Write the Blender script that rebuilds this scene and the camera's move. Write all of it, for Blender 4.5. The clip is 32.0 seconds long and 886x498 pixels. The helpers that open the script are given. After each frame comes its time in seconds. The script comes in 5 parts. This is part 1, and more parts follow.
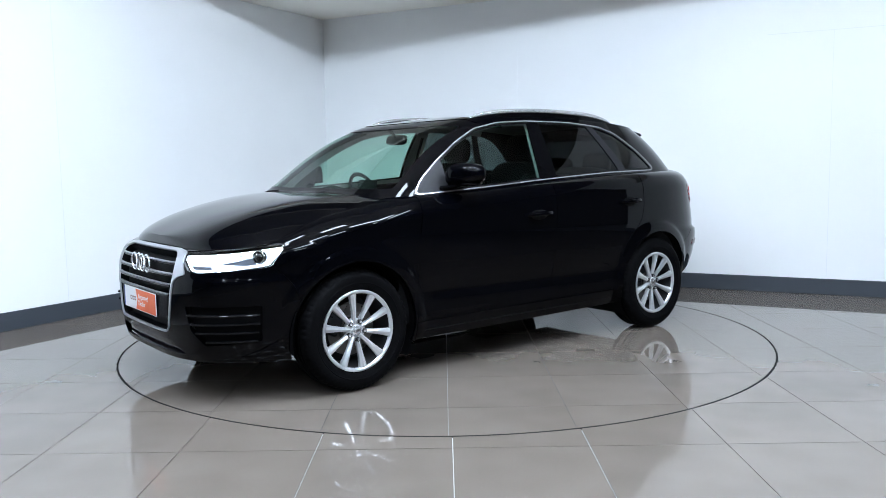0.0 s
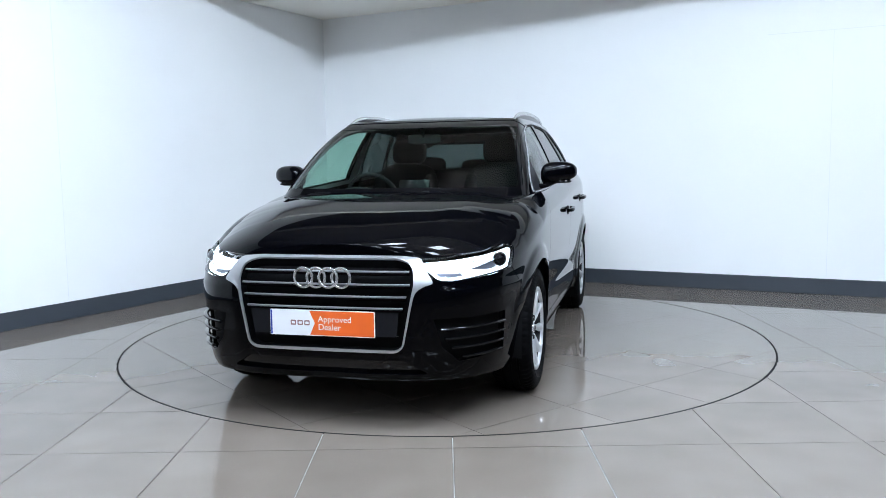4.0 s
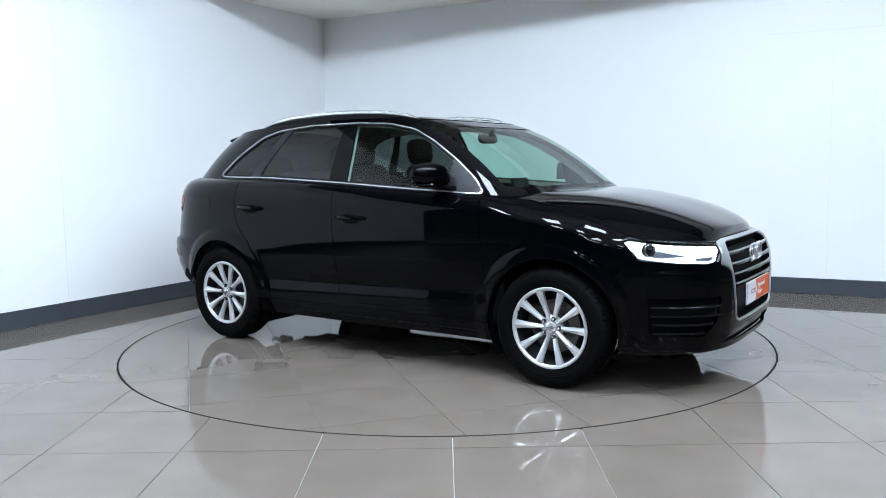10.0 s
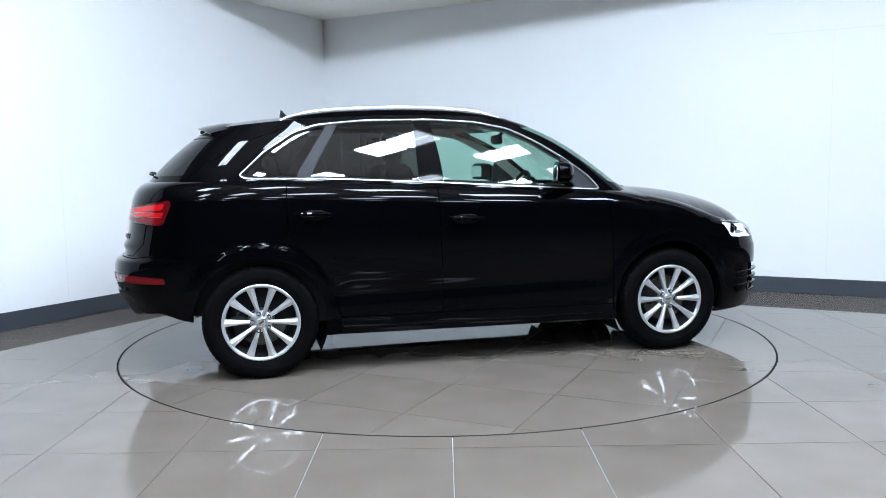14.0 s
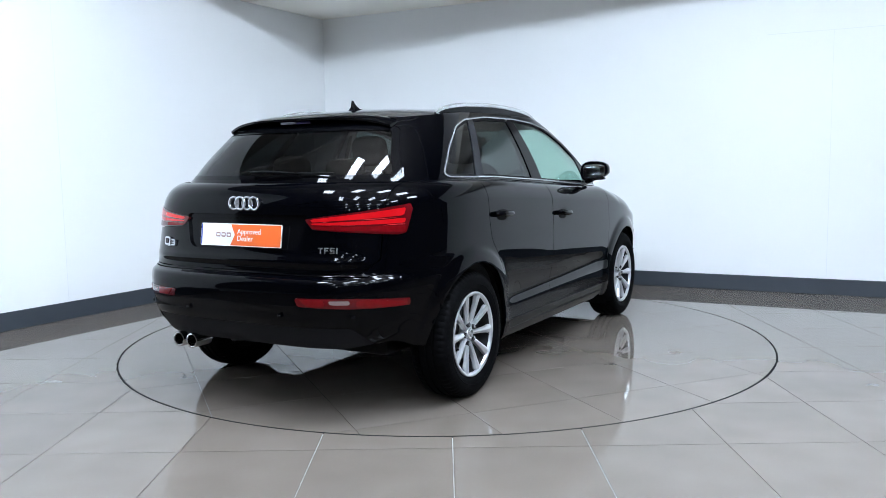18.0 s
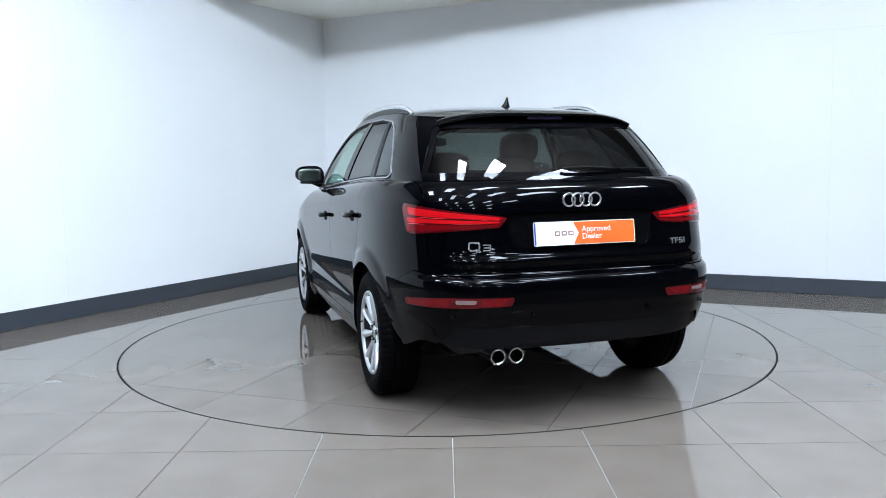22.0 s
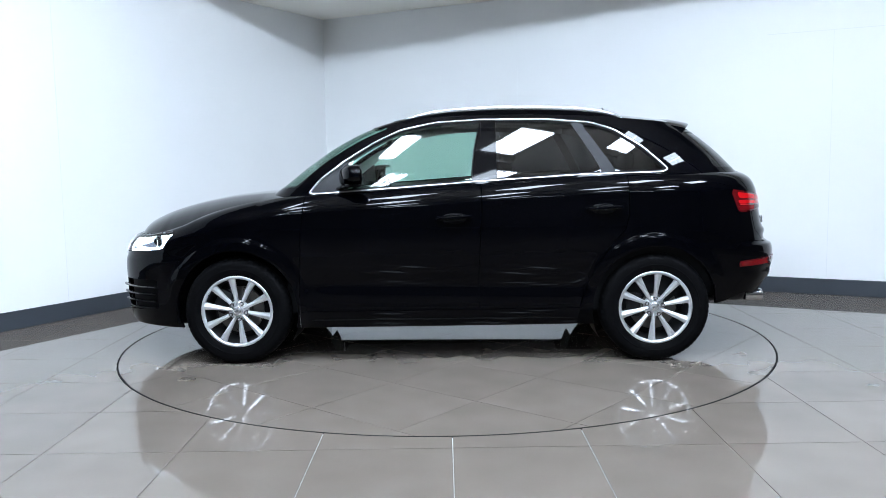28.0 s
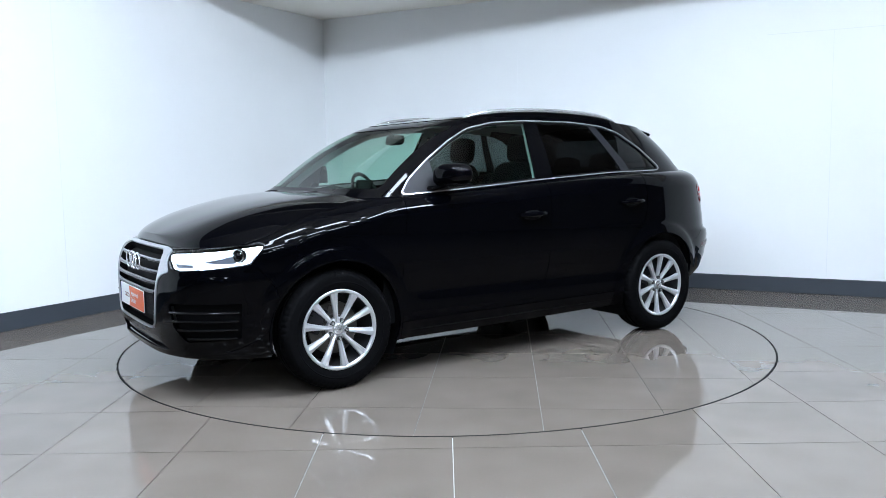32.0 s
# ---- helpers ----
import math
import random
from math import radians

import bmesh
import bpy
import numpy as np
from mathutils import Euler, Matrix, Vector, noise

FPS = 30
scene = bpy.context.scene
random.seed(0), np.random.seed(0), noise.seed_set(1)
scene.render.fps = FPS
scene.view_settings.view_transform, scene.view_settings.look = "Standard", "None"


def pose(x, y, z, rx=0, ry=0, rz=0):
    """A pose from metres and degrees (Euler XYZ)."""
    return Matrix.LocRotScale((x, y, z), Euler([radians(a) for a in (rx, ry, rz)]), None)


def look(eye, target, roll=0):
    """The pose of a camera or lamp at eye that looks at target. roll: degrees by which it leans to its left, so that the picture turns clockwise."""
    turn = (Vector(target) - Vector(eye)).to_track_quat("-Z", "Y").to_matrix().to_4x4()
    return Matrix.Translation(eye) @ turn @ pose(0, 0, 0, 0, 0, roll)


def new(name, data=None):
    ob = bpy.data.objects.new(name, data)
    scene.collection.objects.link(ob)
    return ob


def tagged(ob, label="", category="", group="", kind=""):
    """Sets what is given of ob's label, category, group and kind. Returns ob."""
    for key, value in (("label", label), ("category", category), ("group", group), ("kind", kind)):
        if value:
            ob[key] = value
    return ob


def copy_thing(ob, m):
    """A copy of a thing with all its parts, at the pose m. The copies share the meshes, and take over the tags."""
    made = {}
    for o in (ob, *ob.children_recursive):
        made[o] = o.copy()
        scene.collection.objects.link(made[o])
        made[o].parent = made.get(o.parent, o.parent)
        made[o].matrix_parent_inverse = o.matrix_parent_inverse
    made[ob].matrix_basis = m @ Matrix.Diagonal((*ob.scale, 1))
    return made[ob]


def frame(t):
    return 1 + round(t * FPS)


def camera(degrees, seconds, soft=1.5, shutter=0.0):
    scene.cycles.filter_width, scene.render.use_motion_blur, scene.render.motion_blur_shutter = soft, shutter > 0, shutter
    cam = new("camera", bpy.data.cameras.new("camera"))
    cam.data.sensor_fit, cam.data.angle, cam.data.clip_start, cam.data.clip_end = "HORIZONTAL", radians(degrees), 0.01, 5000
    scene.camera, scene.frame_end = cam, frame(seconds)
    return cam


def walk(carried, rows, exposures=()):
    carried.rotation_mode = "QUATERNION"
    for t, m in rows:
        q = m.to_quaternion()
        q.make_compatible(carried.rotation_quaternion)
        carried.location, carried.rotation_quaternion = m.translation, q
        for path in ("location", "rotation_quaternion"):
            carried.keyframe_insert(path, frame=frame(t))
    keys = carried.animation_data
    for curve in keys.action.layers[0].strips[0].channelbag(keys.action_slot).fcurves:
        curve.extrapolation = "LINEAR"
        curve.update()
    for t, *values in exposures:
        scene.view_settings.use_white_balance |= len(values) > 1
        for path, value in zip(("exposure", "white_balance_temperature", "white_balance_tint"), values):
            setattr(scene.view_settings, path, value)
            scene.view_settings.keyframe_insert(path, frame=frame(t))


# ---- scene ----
# ---- camera ----
cam = camera(57.28, 32.0, 0.7)
EYE, AIM = (0.0, -5.829, 1.2336), (-0.0158, 0.1388, 0.6127)
walk(cam, [(0, look(EYE, AIM, -0.906)), (32, look(EYE, AIM, -0.906))])

# turn of the turntable, seconds and degrees
TURN = [
    (0, 0.06), (0.5, 1.2), (1, 3.6), (1.5, 7.7), (2, 13.3), (2.5, 19.18), (3.5, 30.98), (4.5, 42.77),
    (5.5, 54.57), (6.5, 66.37), (7.5, 78.16), (8.5, 89.96), (9.5, 101.76), (10.5, 113.56), (11.5, 125.35), (12.5, 137.15),
    (13.5, 148.95), (14.5, 160.74), (15.5, 172.54), (16.5, 184.34), (17.5, 196.14), (18.5, 207.93), (19.5, 219.73), (20.5, 231.53),
    (21.5, 243.32), (22.5, 255.12), (23.5, 266.92), (24.5, 278.71), (25.5, 290.51), (26.5, 302.31), (27.5, 314.11), (28.5, 325.9),
    (29.5, 337.7), (30, 343.35), (30.5, 348.6), (31, 352.65), (31.5, 354.95), (32, 355.88),
]
HOME = 218.4           # the car's heading at the start
CAR_X, CAR_Y = -0.015, -0.031   # the car's place on the turntable

# ---- world and exposure ----
world = bpy.data.worlds.new("world")
scene.world = world
world.use_nodes = True
world.node_tree.nodes["Background"].inputs[0].default_value = (0.75, 0.85, 1.0, 1)
world.node_tree.nodes["Background"].inputs[1].default_value = 0.02
scene.view_settings.exposure = 0.0


# ---- materials ----
def mat(name, color, rough=0.5, metal=0.0, coat=0.0, vary=0.0, scale=8.0, bump=0.0, bump_scale=60.0,
        emit=None, strength=0.0, alpha=1.0, trans=0.0, ior=1.45, rough_vary=0.0, spec=0.5, coat_rough=0.03):
    m = bpy.data.materials.new(name)
    m.use_nodes = True
    nt = m.node_tree
    b = nt.nodes["Principled BSDF"]
    b.inputs["Base Color"].default_value = (*color, 1)
    b.inputs["Roughness"].default_value = rough
    b.inputs["Metallic"].default_value = metal
    b.inputs["Coat Weight"].default_value = coat
    b.inputs["Coat Roughness"].default_value = coat_rough
    b.inputs["Alpha"].default_value = alpha
    b.inputs["Transmission Weight"].default_value = trans
    b.inputs["IOR"].default_value = ior
    b.inputs["Specular IOR Level"].default_value = spec
    if emit:
        b.inputs["Emission Color"].default_value = (*emit, 1)
        b.inputs["Emission Strength"].default_value = strength
    tc = nt.nodes.new("ShaderNodeTexCoord")
    if vary or rough_vary:
        n = nt.nodes.new("ShaderNodeTexNoise")
        n.inputs["Scale"].default_value = scale
        n.inputs["Detail"].default_value = 6
        nt.links.new(tc.outputs["Object"], n.inputs["Vector"])
        if vary:
            mx = nt.nodes.new("ShaderNodeMix")
            mx.data_type = "RGBA"
            mx.inputs[6].default_value = (*[c * (1 - vary) for c in color], 1)
            mx.inputs[7].default_value = (*[min(1, c * (1 + vary)) for c in color], 1)
            nt.links.new(n.outputs["Fac"], mx.inputs[0])
            nt.links.new(mx.outputs[2], b.inputs["Base Color"])
        if rough_vary:
            mr = nt.nodes.new("ShaderNodeMapRange")
            mr.inputs[1].default_value, mr.inputs[2].default_value = 0.3, 0.7
            mr.inputs[3].default_value, mr.inputs[4].default_value = max(0, rough - rough_vary), rough + rough_vary
            nt.links.new(n.outputs["Fac"], mr.inputs[0])
            nt.links.new(mr.outputs[0], b.inputs["Roughness"])
    if bump:
        n2 = nt.nodes.new("ShaderNodeTexNoise")
        n2.inputs["Scale"].default_value = bump_scale
        n2.inputs["Detail"].default_value = 4
        nt.links.new(tc.outputs["Object"], n2.inputs["Vector"])
        bp = nt.nodes.new("ShaderNodeBump")
        bp.inputs["Strength"].default_value = bump
        bp.inputs["Distance"].default_value = 0.01
        nt.links.new(n2.outputs["Fac"], bp.inputs["Height"])
        nt.links.new(bp.outputs[0], b.inputs["Normal"])
    return m


M_WALL = mat("white_wall_paint", (0.888, 0.898, 0.902), 0.55, vary=0.03, scale=1.2, bump=0.04, bump_scale=180)
M_JOINT = mat("joint_filler", (0.82, 0.835, 0.845), 0.6, vary=0.05, scale=3)
# cream tint holds the warm light that the floor throws up
M_CEIL = mat("warm_bounce_ceiling_paint", (0.93, 0.90, 0.83), 0.8, vary=0.03, scale=2, bump=0.05, bump_scale=150)
M_SKIRT = mat("slate_grey_skirting", (0.044, 0.052, 0.064), 0.5, vary=0.1, scale=3, bump=0.05, bump_scale=90)
M_GROUT = mat("grout", (0.16, 0.155, 0.15), 0.8, vary=0.3, scale=5)
M_GROUT_LIGHT = mat("pale_grout", (0.40, 0.40, 0.39), 0.7, vary=0.25, scale=9)
M_GROOVE = mat("turntable_groove_shade", (0.008, 0.008, 0.009), 0.8, spec=0.1)
M_HALL = mat("dull_hall_cladding", (0.15, 0.138, 0.125), 0.8, vary=0.2, scale=1.5)
M_ROOFING = mat("hall_roof_sheet", (0.35, 0.315, 0.285), 0.85, vary=0.2, scale=1.5)
M_LAMPCASE = mat("white_lamp_casing", (0.7, 0.7, 0.7), 0.4, vary=0.03)
# strength differs by row only to balance walls, floor and under-car shade
M_TUBE_FRONT = mat("lamp_diffuser_front", (0.9, 0.9, 0.9), 0.4, emit=(0.805, 0.955, 1.145), strength=71.5)
M_TUBE = mat("lamp_diffuser", (0.9, 0.9, 0.9), 0.4, emit=(0.805, 0.955, 1.145), strength=60.0)
M_TUBE_FAR = mat("lamp_diffuser_far", (0.9, 0.9, 0.9), 0.4, emit=(0.805, 0.955, 1.145), strength=42.0)


def tile_material():
    m = mat("grey_polished_tile", (0.17, 0.16, 0.15), 0.10)
    nt = m.node_tree
    b = nt.nodes["Principled BSDF"]
    tc = nt.nodes.new("ShaderNodeTexCoord")
    info = nt.nodes.new("ShaderNodeObjectInfo")
    big = nt.nodes.new("ShaderNodeTexNoise")
    big.inputs["Scale"].default_value = 3.5
    big.inputs["Detail"].default_value = 1
    fine = nt.nodes.new("ShaderNodeTexNoise")
    fine.inputs["Scale"].default_value = 55
    fine.inputs["Detail"].default_value = 3
    add = nt.nodes.new("ShaderNodeVectorMath")
    add.operation = "ADD"
    sc = nt.nodes.new("ShaderNodeMath")
    sc.operation = "MULTIPLY"
    sc.inputs[1].default_value = 40
    nt.links.new(info.outputs["Random"], sc.inputs[0])
    nt.links.new(tc.outputs["Object"], add.inputs[0])
    nt.links.new(sc.outputs[0], add.inputs[1])
    nt.links.new(add.outputs[0], big.inputs["Vector"])
    nt.links.new(add.outputs[0], fine.inputs["Vector"])
    ramp = nt.nodes.new("ShaderNodeValToRGB")
    ramp.color_ramp.elements[0].position, ramp.color_ramp.elements[0].color = 0.25, (0.124, 0.104, 0.088, 1)
    ramp.color_ramp.elements[1].position, ramp.color_ramp.elements[1].color = 0.75, (0.145, 0.122, 0.104, 1)
    nt.links.new(big.outputs["Fac"], ramp.inputs[0])
    mul = nt.nodes.new("ShaderNodeMix")
    mul.data_type, mul.blend_type = "RGBA", "MULTIPLY"
    mul.inputs[0].default_value = 0.03
    nt.links.new(ramp.outputs[0], mul.inputs[6])
    nt.links.new(fine.outputs["Fac"], mul.inputs[7])
    shade = nt.nodes.new("ShaderNodeHueSaturation")
    val = nt.nodes.new("ShaderNodeMapRange")
    val.inputs[3].default_value, val.inputs[4].default_value = 1.05, 1.12
    nt.links.new(info.outputs["Random"], val.inputs[0])
    nt.links.new(val.outputs[0], shade.inputs["Value"])
    nt.links.new(mul.outputs[2], shade.inputs["Color"])
    nt.links.new(shade.outputs[0], b.inputs["Base Color"])
    mr = nt.nodes.new("ShaderNodeMapRange")
    mr.inputs[1].default_value, mr.inputs[2].default_value = 0.3, 0.7
    mr.inputs[3].default_value, mr.inputs[4].default_value = 0.028, 0.048
    nt.links.new(big.outputs["Fac"], mr.inputs[0])
    nt.links.new(mr.outputs[0], b.inputs["Roughness"])
    b.inputs["IOR"].default_value = 1.38
    return m


M_TILE = tile_material()
M_PAINT = mat("black_gloss_paint", (0.0005, 0.0006, 0.0012), 0.02, spec=0.165, coat_rough=0.015)


def grazing_coat(m, amount, power):
    """A clear coat that shines more at glancing angles."""
    nt = m.node_tree
    lw = nt.nodes.new("ShaderNodeLayerWeight")
    lw.inputs[0].default_value = 0.5
    pw = nt.nodes.new("ShaderNodeMath")
    pw.operation = "POWER"
    pw.inputs[1].default_value = power
    mu = nt.nodes.new("ShaderNodeMath")
    mu.operation = "MULTIPLY"
    mu.inputs[1].default_value = amount
    nt.links.new(lw.outputs["Facing"], pw.inputs[0])
    nt.links.new(pw.outputs[0], mu.inputs[0])
    nt.links.new(mu.outputs[0], nt.nodes["Principled BSDF"].inputs["Coat Weight"])


grazing_coat(M_PAINT, 0.6, 3.8)
M_VENTSLAT = mat("gloss_black_vent_slat", (0.003, 0.003, 0.0035), 0.06, spec=0.5)
M_GLOSSBLACK = mat("gloss_black_plastic", (0.002, 0.002, 0.0025), 0.05, rough_vary=0.015, scale=20, spec=0.13)
M_PLASTIC = mat("dark_textured_plastic", (0.011, 0.011, 0.013), 0.5, spec=0.09, vary=0.15, scale=40, bump=0.15, bump_scale=500)
M_DARKPLASTIC = mat("charcoal_plastic", (0.0025, 0.0025, 0.003), 0.6, spec=0.1, vary=0.2, scale=30)
M_CHROME = mat("chrome", (0.75, 0.76, 0.78), 0.10, metal=1.0)
M_BRIGHT = mat("bright_window_trim", (0.46, 0.47, 0.49), 0.25, metal=0.7)
M_BADGE = mat("bright_badge_metal", (0.74, 0.75, 0.77), 0.18, metal=0.85)
M_SATIN = mat("satin_aluminium", (0.68, 0.69, 0.71), 0.26, metal=0.75)
M_FRAME = mat("satin_frame_metal", (0.50, 0.51, 0.53), 0.32, metal=0.8, vary=0.04, scale=20)
M_SLAT = mat("satin_slat_metal", (0.30, 0.305, 0.32), 0.36, metal=0.8, vary=0.06, scale=20)
M_FOGRED = mat("unlit_red_lens", (0.13, 0.002, 0.004), 0.12, spec=0.3, coat=0.15, vary=0.3, scale=40)
M_ALLOY = mat("silver_alloy", (0.66, 0.67, 0.69), 0.28, metal=0.68, vary=0.03, scale=12)
# near-black for shaded wheel recesses, also for caliper and exhaust metal
M_DARKMETAL_SHADE = mat("dark_metal_and_recess_shade", (0.02, 0.02, 0.022), 0.6, metal=0.3, vary=0.2, scale=12)
M_RUBBER = mat("tyre_rubber", (0.0026, 0.0026, 0.003), 0.62, spec=0.04, vary=0.3, scale=18, bump=0.12, bump_scale=300)
M_DISC = mat("brake_disc_steel", (0.16, 0.155, 0.15), 0.35, metal=1.0, rough_vary=0.1, scale=40)
M_CLOTH = mat("black_seat_cloth", (0.0028, 0.003, 0.0036), 0.9, spec=0.1, vary=0.3, scale=25, bump=0.05, bump_scale=160)
M_TRIM = mat("interior_trim", (0.006, 0.0065, 0.0075), 0.65, spec=0.2, vary=0.2, scale=40, bump=0.1, bump_scale=400)
M_LINER = mat("pale_headliner", (0.34, 0.34, 0.33), 0.9, vary=0.05, scale=30, bump=0.1, bump_scale=400)
M_RED = mat("red_lamp_lens", (0.27, 0.002, 0.004), 0.10, spec=0.4, coat=0.4, emit=(1.0, 0.010, 0.018), strength=0.26, vary=0.2, scale=30)
M_REDDARK = mat("deep_red_lamp_lens", (0.085, 0.002, 0.004), 0.08, spec=0.4, coat=0.5, vary=0.2, scale=30)
M_CLEARLENS = mat("clear_reverse_lens", (0.22, 0.15, 0.15), 0.15, coat=1.0, vary=0.2, scale=60)
M_LAMPBACK = mat("lamp_reflector", (0.62, 0.64, 0.68), 0.2, metal=0.9, vary=0.1, scale=30)
M_DRLSOFT = mat("soft_light_guide", (0.9, 0.95, 1), 0.3, emit=(0.72, 0.87, 1.0), strength=0.7)
M_LAMPINNER = mat("grey_lamp_bezel", (0.16, 0.17, 0.20), 0.3, metal=0.6, vary=0.15, scale=30)
M_REDLINE = mat("pale_red_reflector", (0.62, 0.04, 0.045), 0.15, coat=1.0, vary=0.1, scale=60)
# blue of this lens is a reflection put into its colour
M_BRAKEBAR = mat("dark_brake_lens", (0.012, 0.008, 0.03), 0.12, coat=0.2, vary=0.1, scale=30)
M_SAIL = mat("grey_sail_plastic", (0.013, 0.0135, 0.016), 0.4, spec=0.2, rough_vary=0.05, scale=50)
M_MIRROR = mat("silvered_mirror", (0.85, 0.87, 0.88), 0.01, metal=1.0)
M_DRL = mat("daytime_light", (0.9, 0.95, 1), 0.3, emit=(0.72, 0.87, 1.0), strength=5.0)
M_WHITE = mat("plate_white", (0.82, 0.82, 0.84), 0.35, vary=0.02, scale=30)
M_ORANGE = mat("plate_orange", (0.80, 0.13, 0.02), 0.35, vary=0.03, scale=30)
M_GREYINK = mat("plate_grey_ink", (0.30, 0.17, 0.17), 0.4, vary=0.05)
M_BLUE = mat("plate_blue", (0.02, 0.05, 0.3), 0.4, vary=0.05)


def glass(name, tint, rough=0.0):
    m = bpy.data.materials.new(name)
    m.use_nodes = True
    nt = m.node_tree
    nt.nodes.remove(nt.nodes["Principled BSDF"])
    tr = nt.nodes.new("ShaderNodeBsdfTransparent")
    tr.inputs[0].default_value = (*tint, 1)
    gl = nt.nodes.new("ShaderNodeBsdfGlossy")
    gl.inputs["Roughness"].default_value = rough
    lw = nt.nodes.new("ShaderNodeLayerWeight")
    lw.inputs[0].default_value = 0.5
    pw = nt.nodes.new("ShaderNodeMath")
    pw.operation = "POWER"
    pw.inputs[1].default_value = 4.9
    nt.links.new(lw.outputs["Facing"], pw.inputs[0])
    fr = nt.nodes.new("ShaderNodeMath")
    fr.operation = "MULTIPLY_ADD"
    fr.inputs[1].default_value, fr.inputs[2].default_value = 0.90, 0.05
    nt.links.new(pw.outputs[0], fr.inputs[0])
    mx = nt.nodes.new("ShaderNodeMixShader")
    nt.links.new(fr.outputs[0], mx.inputs[0])
    nt.links.new(tr.outputs[0], mx.inputs[1])
    nt.links.new(gl.outputs[0], mx.inputs[2])
    nt.links.new(mx.outputs[0], nt.nodes["Material Output"].inputs[0])
    return m


M_GLASS = glass("green_tinted_glass", (0.58, 0.78, 0.70))
M_PRIVACY = glass("dark_privacy_glass", (0.085, 0.096, 0.10))
M_LENS = glass("clear_lamp_lens", (0.93, 0.95, 0.97))


# ---- mesh helpers ----
def link_mesh(name, verts, faces, material, parent=None, label="", smooth=True, sharp=35):
    me = bpy.data.meshes.new(name)
    me.from_pydata([tuple(v) for v in verts], [], [tuple(f) for f in faces])
    me.update()
    if smooth and len(me.polygons):
        me.shade_smooth()
        me.set_sharp_from_angle(angle=radians(sharp))
    for one in material if isinstance(material, (list, tuple)) else [material]:
        me.materials.append(one)
    ob = new(name, me)
    if parent is not None:
        ob.parent = parent
    if label:
        ob["label"] = label
    return ob


def part(name, bm, material, parent=None, label="", smooth=True, sharp=35):
    me = bpy.data.meshes.new(name)
    bm.to_mesh(me)
    bm.free()
    if smooth and len(me.polygons):
        me.shade_smooth()
        me.set_sharp_from_angle(angle=radians(sharp))
    me.materials.append(material)
    ob = new(name, me)
    if parent is not None:
        ob.parent = parent
    if label:
        ob["label"] = label
    return ob


def box(bm, x0, x1, y0, y1, z0, z1, m=None, bevel=0.0, seg=2):
    r = bmesh.ops.create_cube(bm, size=1.0)
    vs = r["verts"]
    for v in vs:
        v.co = Vector(((x0 + x1) / 2 + v.co.x * (x1 - x0), (y0 + y1) / 2 + v.co.y * (y1 - y0), (z0 + z1) / 2 + v.co.z * (z1 - z0)))
    if bevel:
        es = list({e for v in vs for e in v.link_edges})
        out = bmesh.ops.bevel(bm, geom=es, offset=bevel, segments=seg, affect="EDGES", profile=0.5)
        vs = list({v for f in out["faces"] for v in f.verts} | {v for v in vs if v.is_valid})
    if m is not None:
        bmesh.ops.transform(bm, matrix=m, verts=[v for v in vs if v.is_valid])
    return vs


def prism(bm, outline, z0, z1, m=None):
    """A solid from a flat outline (x, y), from z0 to z1."""
    lo = [bm.verts.new((x, y, z0)) for x, y in outline]
    hi = [bm.verts.new((x, y, z1)) for x, y in outline]
    bm.faces.new(lo[::-1])
    bm.faces.new(hi)
    n = len(outline)
    for i in range(n):
        bm.faces.new((lo[i], lo[(i + 1) % n], hi[(i + 1) % n], hi[i]))
    if m is not None:
        bmesh.ops.transform(bm, matrix=m, verts=lo + hi)
    return lo + hi


def revolve(profile, n=48, axis="y", closed=False):
    """Verts and faces of a profile of (radius, along) turned about an axis."""
    vs, fs = [], []
    k = len(profile)
    for i in range(n):
        a = 2 * math.pi * i / n
        for r, h in profile:
            if axis == "y":
                vs.append((r * math.cos(a), h, r * math.sin(a)))
            else:
                vs.append((r * math.cos(a), r * math.sin(a), h))
    for i in range(n):
        for j in range(k if closed else k - 1):
            a, b = i * k + j, i * k + (j + 1) % k
            c, d = ((i + 1) % n) * k + (j + 1) % k, ((i + 1) % n) * k + j
            fs.append((a, b, c, d))
    return vs, fs


def tube(points, r, sides=8, flat=1.0, closed=False):
    """Verts and faces of a tube along points; flat squeezes it upright."""
    P = [Vector(p) for p in points]
    vs, fs = [], []
    n = len(P)
    for i, p in enumerate(P):
        a = P[i - 1] if (i or closed) else p
        b = P[(i + 1) % n] if (i < n - 1 or closed) else p
        d = (b - a).normalized()
        side = d.cross(Vector((0, 0, 1)))
        side = side.normalized() if side.length > 1e-4 else Vector((0, 1, 0))
        up = side.cross(d).normalized()
        rr = r[i] if isinstance(r, (list, tuple)) else r
        for k in range(sides):
            t = 2 * math.pi * (k + 0.5) / sides
            vs.append(p + side * rr * math.cos(t) + up * rr * flat * math.sin(t))
    for i in range(n if closed else n - 1):
        for k in range(sides):
            a, b = i * sides + k, i * sides + (k + 1) % sides
            c, d = ((i + 1) % n) * sides + (k + 1) % sides, ((i + 1) % n) * sides + k
            fs.append((a, b, c, d))
    if not closed:
        fs.append(tuple(range(sides))[::-1])
        fs.append(tuple((n - 1) * sides + k for k in range(sides)))
    return vs, fs


def thing(name, label, category, group="", kind=""):
    return tagged(new(name), label, category, group, kind)


# ---- the studio corner ----
CORNER = Vector((-1.40, 3.95))
LEFT_DIR = Vector((math.cos(radians(240.5)), math.sin(radians(240.5))))
RIGHT_DIR = Vector((math.cos(radians(333.2)), math.sin(radians(333.2))))
WALL_TOP, CEIL_Z, SKIRT_H = 4.2, 2.95, 0.145
LEFT_LEN, RIGHT_LEN = 8.0, 9.0


